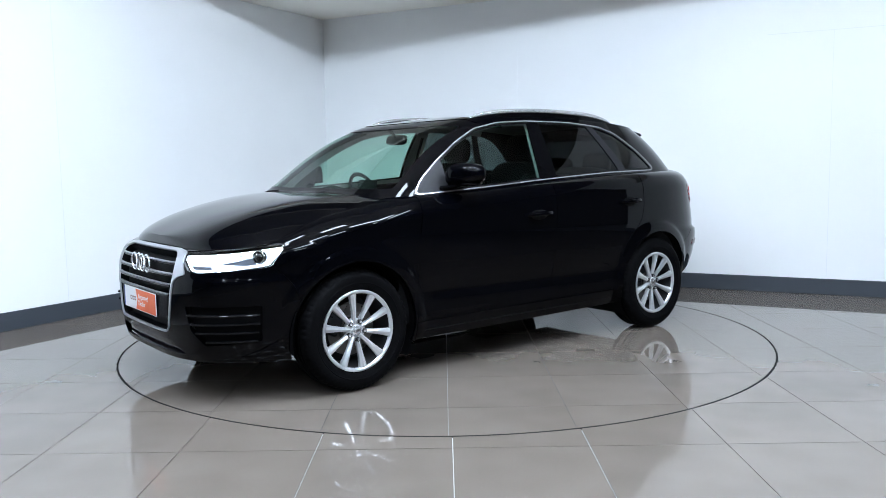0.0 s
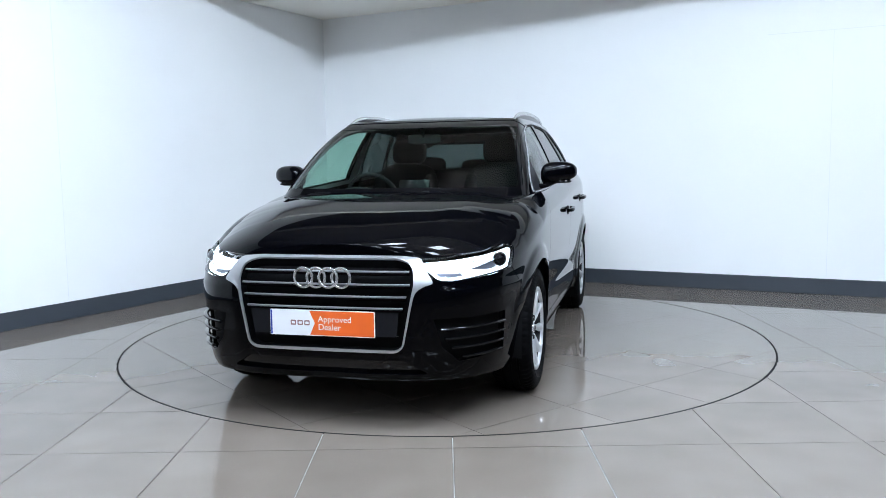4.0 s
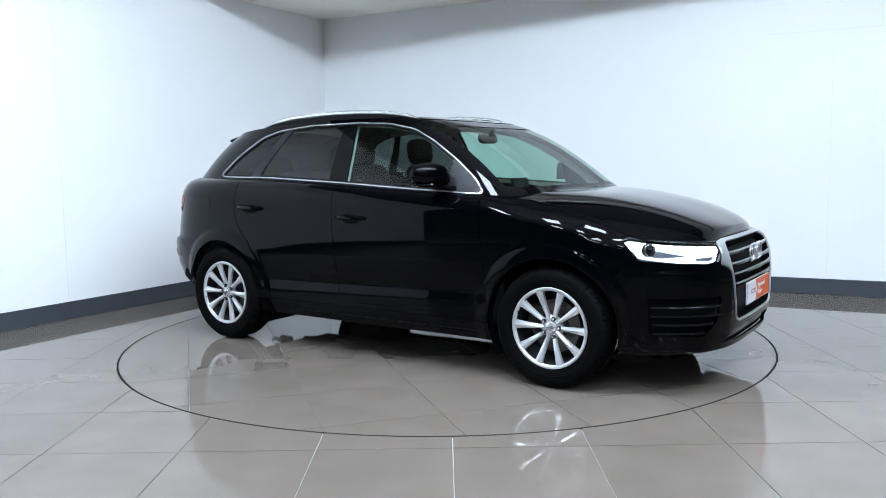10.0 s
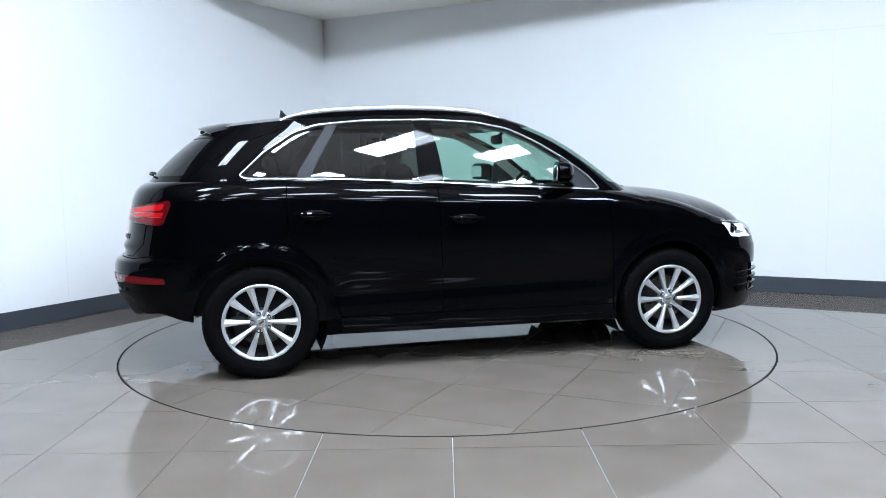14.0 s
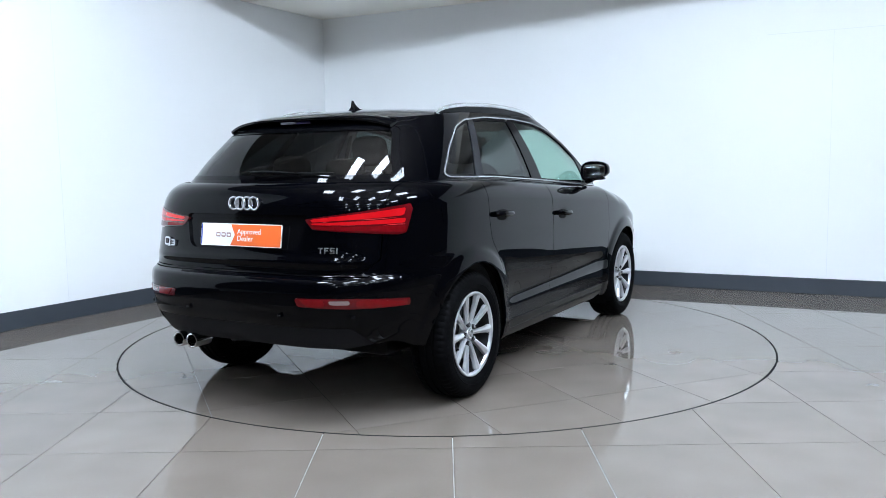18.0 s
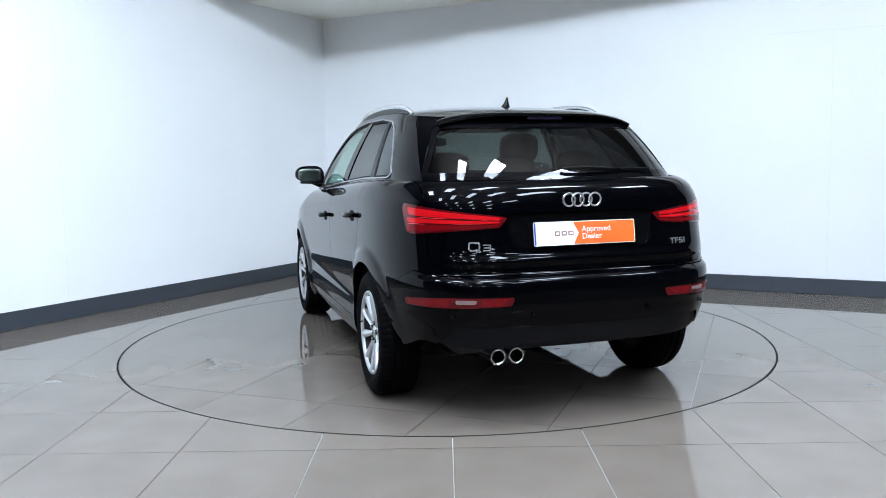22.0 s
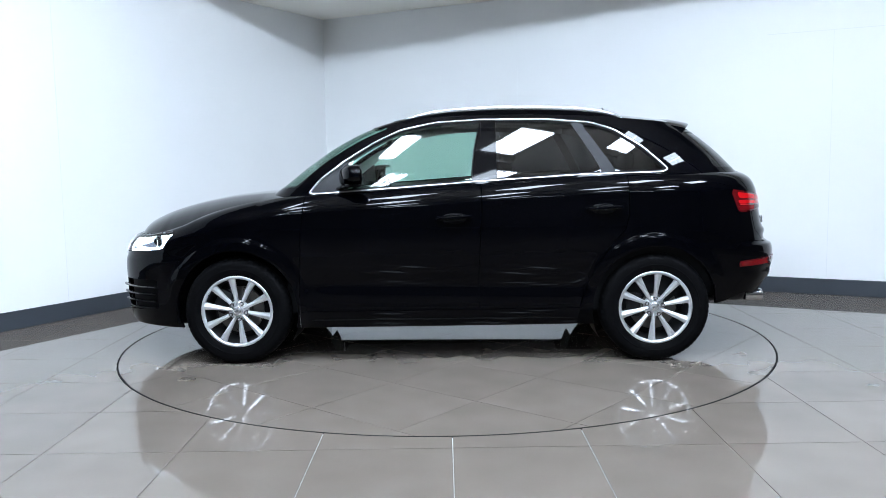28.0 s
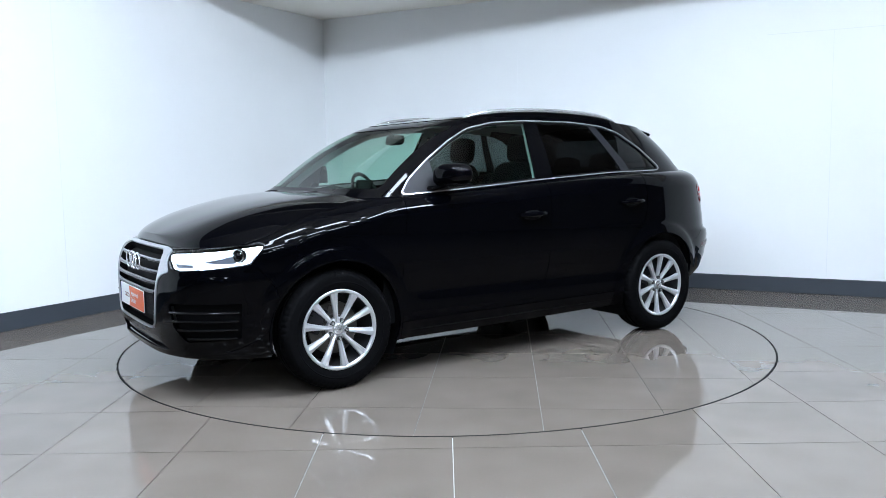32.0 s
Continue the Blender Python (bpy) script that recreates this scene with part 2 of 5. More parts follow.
def wall_frame(d, inward):
    """A pose at the corner whose x runs along the wall, whose y points into the room."""
    m = Matrix.Identity(4)
    m.col[0] = (d.x, d.y, 0, 0)
    m.col[1] = (inward.x, inward.y, 0, 0)
    m.col[2] = (0, 0, 1, 0)
    m.translation = (CORNER.x, CORNER.y, 0)
    return m


LEFT_IN = Vector((-LEFT_DIR.y, LEFT_DIR.x))
RIGHT_IN = Vector((RIGHT_DIR.y, -RIGHT_DIR.x))
W_LEFT, W_RIGHT = wall_frame(LEFT_DIR, LEFT_IN), wall_frame(RIGHT_DIR, RIGHT_IN)


def build_wall(name, m, length, joints, ext):
    bm = bmesh.new()
    box(bm, -ext, length, -0.15, 0, 0, WALL_TOP, m)
    w = tagged(part(name, bm, M_WALL, smooth=False), "tall smooth white painted studio wall", "wall", kind="structure")
    bm = bmesh.new()
    box(bm, -ext, length, 0.0, 0.014, 0.0, SKIRT_H, m, 0.004)
    tagged(part("baseboard", bm, M_SKIRT, smooth=False), "slate grey skirting board along white wall", "baseboard", kind="structure")
    return w


build_wall("wall_west", W_LEFT, LEFT_LEN, (), 0.0)
build_wall("wall_north", W_RIGHT, RIGHT_LEN, (), 0.1)

# faint filled joints between the wall boards
for m, rects in ((W_RIGHT, ((4.9, 6.1, 2.362, 2.368), (5.447, 5.451, 0.16, 2.36), (2.447, 2.450, 0.16, 2.7))), (W_LEFT, ((3.547, 3.550, 0.16, 2.8),))):
    for x0, x1, z0, z1 in rects:
        bm = bmesh.new()
        box(bm, x0, x1, -0.002, 0.0012, z0, z1, m)
        tagged(part("trim", bm, M_JOINT, smooth=False), "faint filled joint in the white wall", "wall joint", kind="structure")

# low ceiling over the back of the studio, its cream tint set for floor bounce
bm = bmesh.new()
pl = CORNER + LEFT_DIR * 2.2
pr = CORNER + RIGHT_DIR * 7.5
prism(bm, [tuple(CORNER), tuple(pl), tuple(pr)], CEIL_Z, CEIL_Z + 0.12)
tagged(part("ceiling", bm, M_CEIL, smooth=False), "low ceiling over the studio corner, tinted cream for floor bounce", "ceiling", kind="structure")

# dark hall that closes the place
bm = bmesh.new()
HX, HY0, HY1, HZ = 11.0, -16.0, 6.0, 5.6
box(bm, -HX, HX, HY0 - 0.2, HY0, 0, HZ)
tagged(part("wall_south", bm, M_HALL, smooth=False), "dull brown-grey clad wall of the hall", "wall", kind="structure")
bm = bmesh.new()
box(bm, -HX - 0.2, -HX, HY0, HY1, 0, HZ)
tagged(part("wall_hall_west", bm, M_HALL, smooth=False), "dull brown-grey clad wall of the hall", "wall", kind="structure")
bm = bmesh.new()
box(bm, HX, HX + 0.2, HY0, HY1, 0, HZ)
tagged(part("wall_hall_east", bm, M_HALL, smooth=False), "dull brown-grey clad wall of the hall", "wall", kind="structure")
bm = bmesh.new()
box(bm, -HX, HX, HY1, HY1 + 0.2, 0, HZ)
tagged(part("wall_hall_north", bm, M_HALL, smooth=False), "dull brown-grey clad wall of the hall", "wall", kind="structure")
bm = bmesh.new()
box(bm, -HX, HX, HY0, HY1, HZ, HZ + 1.0)
for k in range(7):
    box(bm, -HX, HX, -14.5 + 2.9 * k, -14.32 + 2.9 * k, HZ - 0.28, HZ + 0.01)
tagged(part("ceiling_hall", bm, M_ROOFING, smooth=False), "dark sheet roof of the hall", "ceiling", kind="structure")


# ---- ceiling lights ----
def ceiling_light(w, l, mat_, rows=1):
    """A hanging light with two panes side by side, in one or two rows."""
    ob = thing("ceiling_light", "white twin-tube ceiling light hung in the hall" if rows == 1 else "square white ceiling light with four panes", "light", "hall ceiling lights")
    bm = bmesh.new()
    box(bm, -w * 0.2, w * 0.2, -l / 2, l / 2, 0.02, 0.08, bevel=0.01)
    part("casing", bm, M_LAMPCASE, ob)
    half = w * 0.19 if rows == 1 else w * 0.235
    for k in (-0.27, 0.27):
        for j in range(rows):
            y0 = -l / 2 + j * l / rows
            bm = bmesh.new()
            box(bm, k * w - half, k * w + half, y0 + 0.015, y0 + l / rows - 0.015, -0.045, 0.03, bevel=0.012)
            part("diffuser", bm, mat_, ob)
    for s in (-1, 1):
        bm = bmesh.new()
        bmesh.ops.create_cone(bm, segments=6, radius1=0.004, radius2=0.004, depth=2.0, cap_ends=True,
                              matrix=Matrix.Translation((0, s * l * 0.35, 1.07)))
        part("hanger", bm, M_LAMPCASE, ob)
    return ob


first = ceiling_light(0.36, 0.86, M_TUBE_FRONT, 2)
first.matrix_basis = pose(-2.0, -2.3, 3.85, 0, 0, -29.5)
for x in (-0.7, 0.6, 1.9, 3.2):
    copy_thing(first, pose(x, -2.3, 3.85, 0, 0, -29.5))
second = ceiling_light(0.34, 0.85, M_TUBE)
second.matrix_basis = pose(-2.3, -4.3, 4.2, 0, 0, -29.5)
for x in (-1.0, 0.3, 1.6, 2.9):
    copy_thing(second, pose(x, -4.3, 4.2, 0, 0, -29.5))
third = ceiling_light(0.30, 0.85, M_TUBE_FAR)
third.matrix_basis = pose(-2.8, -6.8, 4.6, 0, 0, -29.5)
for y, z, xs in ((-6.8, 4.6, (-1.2, 0.4, 2.0, 3.6)), (-9.8, 5.0, (-4.0, -1.6, 0.8, 3.2)), (-13.5, 5.2, (-4.5, -1.5, 1.5, 4.5))):
    for x in xs:
        copy_thing(third, pose(x, y, z, 0, 0, -29.5))


# ---- floor ----
PITCH, GAP, TILE_H = 0.6, 0.004, 0.010
GX, GY = 0.02, 0.01
TABLE_R, SLOT = 2.236, 0.005
bm = bmesh.new()
ring = [(( TABLE_R + SLOT) * math.cos(2 * math.pi * i / 96), (TABLE_R + SLOT) * math.sin(2 * math.pi * i / 96)) for i in range(96)]
inner = [bm.verts.new((x, y, -0.006)) for x, y in ring]
outer = [bm.verts.new((v.co.x * 16 / 2.24, v.co.y * 16 / 2.24 - 3, -0.006)) for v in inner]
for i in range(96):
    j = (i + 1) % 96
    bm.faces.new((inner[i], outer[i], outer[j], inner[j]))
FLOOR = tagged(part("floor", bm, M_GROUT_LIGHT, smooth=False), "grey polished tile floor with narrow joints", "floor", kind="structure")


def clip_poly(poly, keep):
    """Cuts a flat polygon where keep(point) turns negative."""
    out = []
    n = len(poly)
    for i in range(n):
        a, b = poly[i], poly[(i + 1) % n]
        fa, fb = keep(a), keep(b)
        if fa >= 0:
            out.append(a)
        if (fa >= 0) != (fb >= 0):
            t = fa / (fa - fb)
            out.append((a[0] + (b[0] - a[0]) * t, a[1] + (b[1] - a[1]) * t))
    return out


def dense(poly, k):
    out = []
    for i, a in enumerate(poly):
        b = poly[(i + 1) % len(poly)]
        out += [(a[0] + (b[0] - a[0]) * j / k, a[1] + (b[1] - a[1]) * j / k) for j in range(k)]
    return out


def cut_outside(poly, r):
    """The part of a square outside the circle, with a rounded edge."""
    d = dense(poly, 24)
    return snap(d, r, 1)


def snap(d, r, sign):
    out = []
    n = len(d)
    for i in range(n):
        a, b = d[i], d[(i + 1) % n]
        fa, fb = sign * (math.hypot(*a) - r), sign * (math.hypot(*b) - r)
        if fa >= 0:
            out.append((a, False))
        if (fa >= 0) != (fb >= 0):
            t = fa / (fa - fb)
            out.append(((a[0] + (b[0] - a[0]) * t, a[1] + (b[1] - a[1]) * t), True))
    full = []
    m = len(out)
    for i in range(m):
        full.append(out[i][0])
        if out[i][1] and out[(i + 1) % m][1]:
            p, q = out[i][0], out[(i + 1) % m][0]
            a0, a1 = math.atan2(p[1], p[0]), math.atan2(q[1], q[0])
            da = (a1 - a0 + math.pi) % (2 * math.pi) - math.pi
            for k in range(1, 10):
                a = a0 + da * k / 10
                full.append((r * math.cos(a), r * math.sin(a)))
    return full


def tile_mesh(poly, top=0.0):
    bm = bmesh.new()
    prism(bm, poly, top - TILE_H, top)
    me = bpy.data.meshes.new("tile")
    bm.to_mesh(me)
    bm.free()
    me.materials.append(M_TILE)
    return me


def square(i, j, gx, gy, g=GAP):
    x0, y0 = gx + i * PITCH + g / 2, gy + j * PITCH + g / 2
    return [(x0, y0), (x0 + PITCH - g, y0), (x0 + PITCH - g, y0 + PITCH - g), (x0, y0 + PITCH - g)]


def inside_room(p, slack=0.0):
    v = Vector(p) - CORNER
    return min(v.dot(LEFT_IN), v.dot(RIGHT_IN)) - slack


def lay_floor():
    whole = tile_mesh([(-PITCH / 2 + GAP / 2, -PITCH / 2 + GAP / 2), (PITCH / 2 - GAP / 2, -PITCH / 2 + GAP / 2),
                       (PITCH / 2 - GAP / 2, PITCH / 2 - GAP / 2), (-PITCH / 2 + GAP / 2, PITCH / 2 - GAP / 2)])
    far = bmesh.new()
    r = TABLE_R + SLOT
    for i in range(-19, 19):
        for j in range(-27, 10):
            sq = square(i, j, GX, GY)
            ins = [inside_room(p) for p in sq]
            if max(ins) <= 0:
                continue
            cx, cy = GX + (i + 0.5) * PITCH, GY + (j + 0.5) * PITCH
            rad = [math.hypot(*p) for p in sq]
            if max(rad) <= r:
                continue
            near = -4.6 < cx < 4.6 and -4.4 < cy
            plain = min(ins) > 0 and min(rad) > r and not (abs(cx) < PITCH and abs(cy) < PITCH)
            if plain and near:
                ob = new("tile", whole)
                ob.location = (cx, cy, 0)
                ob.parent = FLOOR
                continue
            poly = sq
            if min(ins) <= 0:
                poly = clip_poly(poly, lambda p: (Vector(p) - CORNER).dot(LEFT_IN))
                poly = clip_poly(poly, lambda p: (Vector(p) - CORNER).dot(RIGHT_IN))
            if min(rad) <= r:
                poly = cut_outside(poly, r)
            if len(poly) < 3:
                continue
            if near:
                ob = new("tile", tile_mesh([(x - cx, y - cy) for x, y in poly]))
                ob.location = (cx, cy, 0)
                ob.parent = FLOOR
            else:
                prism(far, poly, -TILE_H, 0)
    tagged(part("far_tile", far, M_TILE, FLOOR, smooth=False), kind="stuff")


# ---- turntable ----
TABLE = thing("turntable", "round grey tiled turntable flush with the floor", "turntable")
bm = bmesh.new()
bmesh.ops.create_cone(bm, segments=128, radius1=TABLE_R, radius2=TABLE_R, depth=0.05, cap_ends=True, matrix=Matrix.Translation((0, 0, -0.0316)))
part("platform", bm, M_GROUT, TABLE, smooth=False)
# near-black ring stands in for the shaded groove round the table
vs, fs = revolve([(TABLE_R - 0.007, -0.008), (TABLE_R - 0.007, 0.0), (TABLE_R, 0.0), (TABLE_R, -0.02)], 160, "z")
link_mesh("edge_ring", vs, fs, M_GROOVE, TABLE, "thin near-black ring for the shaded edge groove", smooth=False)


def lay_table():
    r = TABLE_R - 0.009
    for i in range(-5, 5):
        for j in range(-5, 5):
            sq = square(i, j, 0.0, 0.0, 0.003)
            rad = [math.hypot(*p) for p in sq]
            if min(rad) >= r:
                continue
            cx, cy = (i + 0.5) * PITCH, (j + 0.5) * PITCH
            poly = sq if max(rad) <= r else snap(dense(sq, 24), r, -1)
            if len(poly) < 3:
                continue
            ob = new("tile", tile_mesh([(x - cx, y - cy) for x, y in poly], 0.0))
            ob.location = (cx, cy, 0)
            ob.parent = TABLE


# ---- the car: surfaces ----
def curve(xs, ys):
    """A smooth monotone curve through points."""
    x, y = np.array(xs, float), np.array(ys, float)
    if x[0] > x[-1]:
        x, y = x[::-1], y[::-1]
    h, dl = np.diff(x), np.diff(y) / np.diff(x)
    m = np.zeros_like(y)
    m[0], m[-1] = dl[0], dl[-1]
    for i in range(1, len(x) - 1):
        if dl[i - 1] * dl[i] > 0:
            w1, w2 = 2 * h[i] + h[i - 1], h[i] + 2 * h[i - 1]
            m[i] = (w1 + w2) / (w1 / dl[i - 1] + w2 / dl[i])

    def f(q):
        q = np.clip(np.asarray(q, float), x[0], x[-1])
        i = np.clip(np.searchsorted(x, q, side="right") - 1, 0, len(x) - 2)
        t = (q - x[i]) / h[i]
        return (y[i] * (1 + 2 * t) * (1 - t) ** 2 + h[i] * m[i] * t * (1 - t) ** 2
                + y[i + 1] * t * t * (3 - 2 * t) + h[i] * m[i + 1] * t * t * (t - 1))
    return f


WB, HUB_Z, TYRE_R = 1.3015, 0.337, 0.337
ARCH_R = 0.385
# lower body: nose and tail by height, half-width by height, upper edge by length
nose_x = curve([0.17, 0.21, 0.26, 0.33, 0.45, 0.58, 0.68, 0.76, 0.81, 0.84], [2.06, 2.125, 2.16, 2.172, 2.182, 2.182, 2.17, 2.14, 2.105, 2.07])
tail_x = curve([0.20, 0.30, 0.37, 0.45, 0.53, 0.64, 0.70, 0.715, 0.73, 0.80, 0.86, 0.96, 1.03, 1.10, 1.17], [-1.95, -2.01, -2.095, -2.140, -2.168, -2.168, -2.155, -2.127, -2.108, -2.094, -2.080, -2.061, -2.051, -2.027, -1.97])
half_w = curve([0.17, 0.22, 0.30, 0.36, 0.45, 0.55, 0.68, 0.80, 0.90, 0.965, 1.05, 1.17], [0.785, 0.838, 0.864, 0.873, 0.876, 0.886, 0.900, 0.905, 0.904, 0.901, 0.895, 0.885])
edge_z = curve([2.25, 2.1, 1.95, 1.85, 1.75, 1.6, 1.4, 1.2, 1.0, 0.85, 0.3, -0.25, -0.9, -1.35, -2.25], [0.810, 0.814, 0.827, 0.850, 0.880, 0.936, 0.988, 1.024, 1.046, 1.056, 1.082, 1.115, 1.148, 1.158, 1.158])
base_z = curve([2.25, 2.0, 1.7, 1.0, 0.8, -0.9, -1.5, -1.66, -1.80, -1.93, -2.02, -2.10, -2.15, -2.25], [0.235, 0.232, 0.222, 0.225, 0.225, 0.235, 0.27, 0.325, 0.360, 0.405, 0.388, 0.368, 0.365, 0.365])
hood_z = curve([2.12, 2.06, 1.96, 1.77, 1.58, 1.39, 1.2, 1.05, 0.9], [0.818, 0.863, 0.914, 0.982, 1.027, 1.057, 1.073, 1.079, 1.08])
XM_F, XM_R = 0.75, -0.75
PF, PR = 3.9, 4.4


def plan(u, front, rear, w, pf=PF, qf=PF, pr=PR, qr=PR, xf=XM_F, xr=XM_R):
    """A point of the outline seen from above; u runs from nose (0) over the side to tail (3)."""
    u = np.asarray(u, float)
    sa = np.clip(u, 0, 1) * math.pi / 2
    sc = np.clip(3 - u, 0, 1) * math.pi / 2
    fx = xf + (front - xf) * np.maximum(np.cos(sa), 0) ** (2 / qf)
    fy = w * np.sin(sa) ** (2 / pf)
    rx = xr + (rear - xr) * np.maximum(np.cos(sc), 0) ** (2 / qr)
    ry = w * np.sin(sc) ** (2 / pr)
    mid = xf + (xr - xf) * (u - 1)
    x = np.where(u < 1, fx, np.where(u > 2, rx, mid))
    y = np.where(u < 1, fy, np.where(u > 2, ry, w))
    return x, y


def even(fun, n):
    """n values of u from 0 to 3 at even steps along the outline."""
    u = np.linspace(0, 3, 6001)
    x, y = fun(u)
    s = np.concatenate([[0], np.cumsum(np.hypot(np.diff(x), np.diff(y)))])
    return np.interp(np.linspace(0, s[-1], n), s, u)


def wall_point(u, v):
    """The lower body, u round it, v from the sill (0) to the upper edge (1)."""
    x0, _ = plan(u, 2.18, -2.15, 0.9)
    zt, zb = edge_z(x0), base_z(x0)
    z = zb + (zt - zb) * v
    x, y = plan(u, nose_x(z), tail_x(z), half_w(z))
    # flared lips round the wheels
    for wx in (WB, -WB):
        d = np.hypot(x - wx, z - HUB_Z) - ARCH_R
        fade = np.where(np.abs(x) > 1.5, np.clip((z - 0.34) / 0.2, 0, 1), 1)
        y = y + fade * 0.010 * np.exp(-(d / 0.05) ** 2) * (np.abs(x - wx) < 0.8)
        y = y + fade * 0.009 / (1 + np.exp(np.clip((d - 0.070) / 0.006, -40, 40))) * (np.abs(x - wx) < 0.8)
    # shoulder that leans in above a crease under the windows
    d = z - (zt - 0.108)
    d = np.maximum(d, 0)
    y = y - (0.14 * d + 3.0 * d * d) * np.clip((1.70 - x0) / 0.5, 0, 1) * np.clip(y / 0.5, 0, 1)
    # lower crease of the tailgate
    x = x - 0.012 * np.exp(-((z - 0.785) / 0.022) ** 2) * (u > 2.2) * np.clip((0.72 - y) / 0.15, 0, 1)
    # ledges round the rear bumper
    back = np.clip((u - 2.2) / 0.25, 0, 1)
    x = x + back * (0.010 / (1 + np.exp(np.clip((z - 0.560) / 0.007, -40, 40))))
    # bumper that draws in towards its lower edge
    q = np.clip((0.56 - z) / 0.19, 0, 1) ** 3 * np.clip((u - 2.05) / 0.7, 0, 1)
    y = y * (1 - 0.035 * q)
    # ledge under the headlamps
    s = 0.008 / (1 + np.exp(np.clip((z - 0.668) / 0.006, -40, 40))) * np.clip((y - 0.52) / 0.08, 0, 1) * np.clip((x - 1.62) / 0.08, 0, 1)
    x, y = x + s * 0.8, y + s * 0.6
    # step at the top of the sills
    y = y + 0.004 / (1 + np.exp(np.clip((z - 0.338) / 0.006, -40, 40))) * np.clip((0.90 - np.abs(x)) / 0.05, 0, 1)
    # crease along the lower doors
    d = z - 0.49 - 0.02 * x
    y = y - 0.0120 * np.exp(-(d / np.where(d > 0, 0.065, 0.045)) ** 2) * np.clip((0.95 - np.abs(x + 0.02)) / 0.2, 0, 1)
    # rolled upper edge
    r = 0.040 + 0.022 * np.clip((x0 - 0.8) / 0.4, 0, 1) + 0.075 * np.clip((x0 - 0.85) / 0.35, 0, 1) * np.clip((1.92 - x0) / 0.3, 0, 1)
    q = np.clip((z - (zt - r)) / r, 0, 1)
    inset = r * 0.9 * (1 - np.sqrt(np.maximum(0, 1 - q * q * 0.96)))
    c = np.stack([x, y], -1)
    nx = np.where(u < 1, np.maximum(x - XM_F, 0) / 1.4, np.where(u > 2, np.minimum(x - XM_R, 0) / 1.4, 0)) ** 3
    ny = np.abs(y / 0.9) ** 3
    ln = np.sqrt(nx * nx + ny * ny) + 1e-9
    x = x - inset * nx / ln
    y = np.maximum(0, y - inset * ny / ln)
    return np.stack([x, y, z], -1)


screen_x = curve([1.03, 1.06, 1.163, 1.248, 1.348, 1.433, 1.497, 1.535, 1.56], [1.17, 1.13, 1.00, 0.89, 0.745, 0.59, 0.43, 0.28, 0.12])
back_x = curve([1.15, 1.17, 1.25, 1.35, 1.43, 1.47, 1.50, 1.56], [-1.965, -1.950, -1.880, -1.772, -1.665, -1.592, -1.55, -1.49])


def glass_w(z):
    d = np.asarray(z, float) - 1.03
    return 0.842 - 0.30 * d - 0.33 * d * d


roof_edge = curve([0.5, 0.25, 0.0, -0.4, -0.9, -1.3, -1.6, -2.0], [1.535, 1.537, 1.54, 1.545, 1.53, 1.495, 1.462, 1.45])
roof_mid = curve([0.5, 0.27, 0.1, -0.1, -0.4, -0.8, -1.2, -1.5, -1.7], [1.535, 1.537, 1.560, 1.577, 1.587, 1.580, 1.552, 1.515, 1.480])


def green_plan(u, z):
    return plan(u, screen_x(z), back_x(z), glass_w(z), 6.7, 4.7, 3.5, 3.45, 0.0, -0.9)


def green_point(u, v):
    """The upper body, v from the belt (0) to the roof's edge (1)."""
    x0, _ = green_plan(u, np.full_like(np.asarray(u, float), 1.10))
    x1, _ = green_plan(u, np.full_like(np.asarray(u, float), 1.535))
    zb = np.where(u < 0.95, np.minimum(edge_z(x0), 1.055), edge_z(x0)) - 0.004
    zt = roof_edge(x1)
    z = zb + (zt - zb) * v
    x, y = green_plan(u, z)
    return np.stack([x, y, z], -1)


def sheet(fun, us, vs):
    U, V = np.meshgrid(us, vs, indexing="ij")
    P = fun(U, V)
    n, k = U.shape
    idx = np.arange(n * k).reshape(n, k)
    F = np.stack([idx[:-1, :-1], idx[1:, :-1], idx[1:, 1:], idx[:-1, 1:]], -1).reshape(-1, 4)
    return P.reshape(-1, 3), [tuple(f) for f in F]


def sdf(poly):
    """Signed distance to a flat polygon, negative inside."""
    A = np.array(poly, float)
    B = np.roll(A, -1, 0)

    def f(px, py):
        p = np.stack([px, py], -1)[:, None, :]
        e, w = (B - A)[None], p - A[None]
        t = np.clip((w * e).sum(-1) / ((e * e).sum(-1) + 1e-12), 0, 1)
        d = np.sqrt((((w - e * t[..., None]) ** 2).sum(-1)).min(1))
        c1, c2, c3 = w[..., 1] >= 0, p[..., 1] < B[None, :, 1], e[..., 0] * w[..., 1] > e[..., 1] * w[..., 0]
        flips = ((c1 & c2 & c3) | (~c1 & ~c2 & ~c3)).sum(1)
        return np.where(flips % 2 == 1, -d, d)
    return f


def rounded(poly, r, n=5):
    """A polygon with its corners rounded."""
    out = []
    k = len(poly)
    for i in range(k):
        a, b, c = Vector(poly[i - 1]), Vector(poly[i]), Vector(poly[(i + 1) % k])
        rr = min(r, (a - b).length * 0.45, (c - b).length * 0.45)
        p, q = b + (a - b).normalized() * rr, b + (c - b).normalized() * rr
        for j in range(n + 1):
            t = j / n
            out.append(tuple(p * (1 - t) ** 2 + b * 2 * t * (1 - t) + q * t * t))
    return out


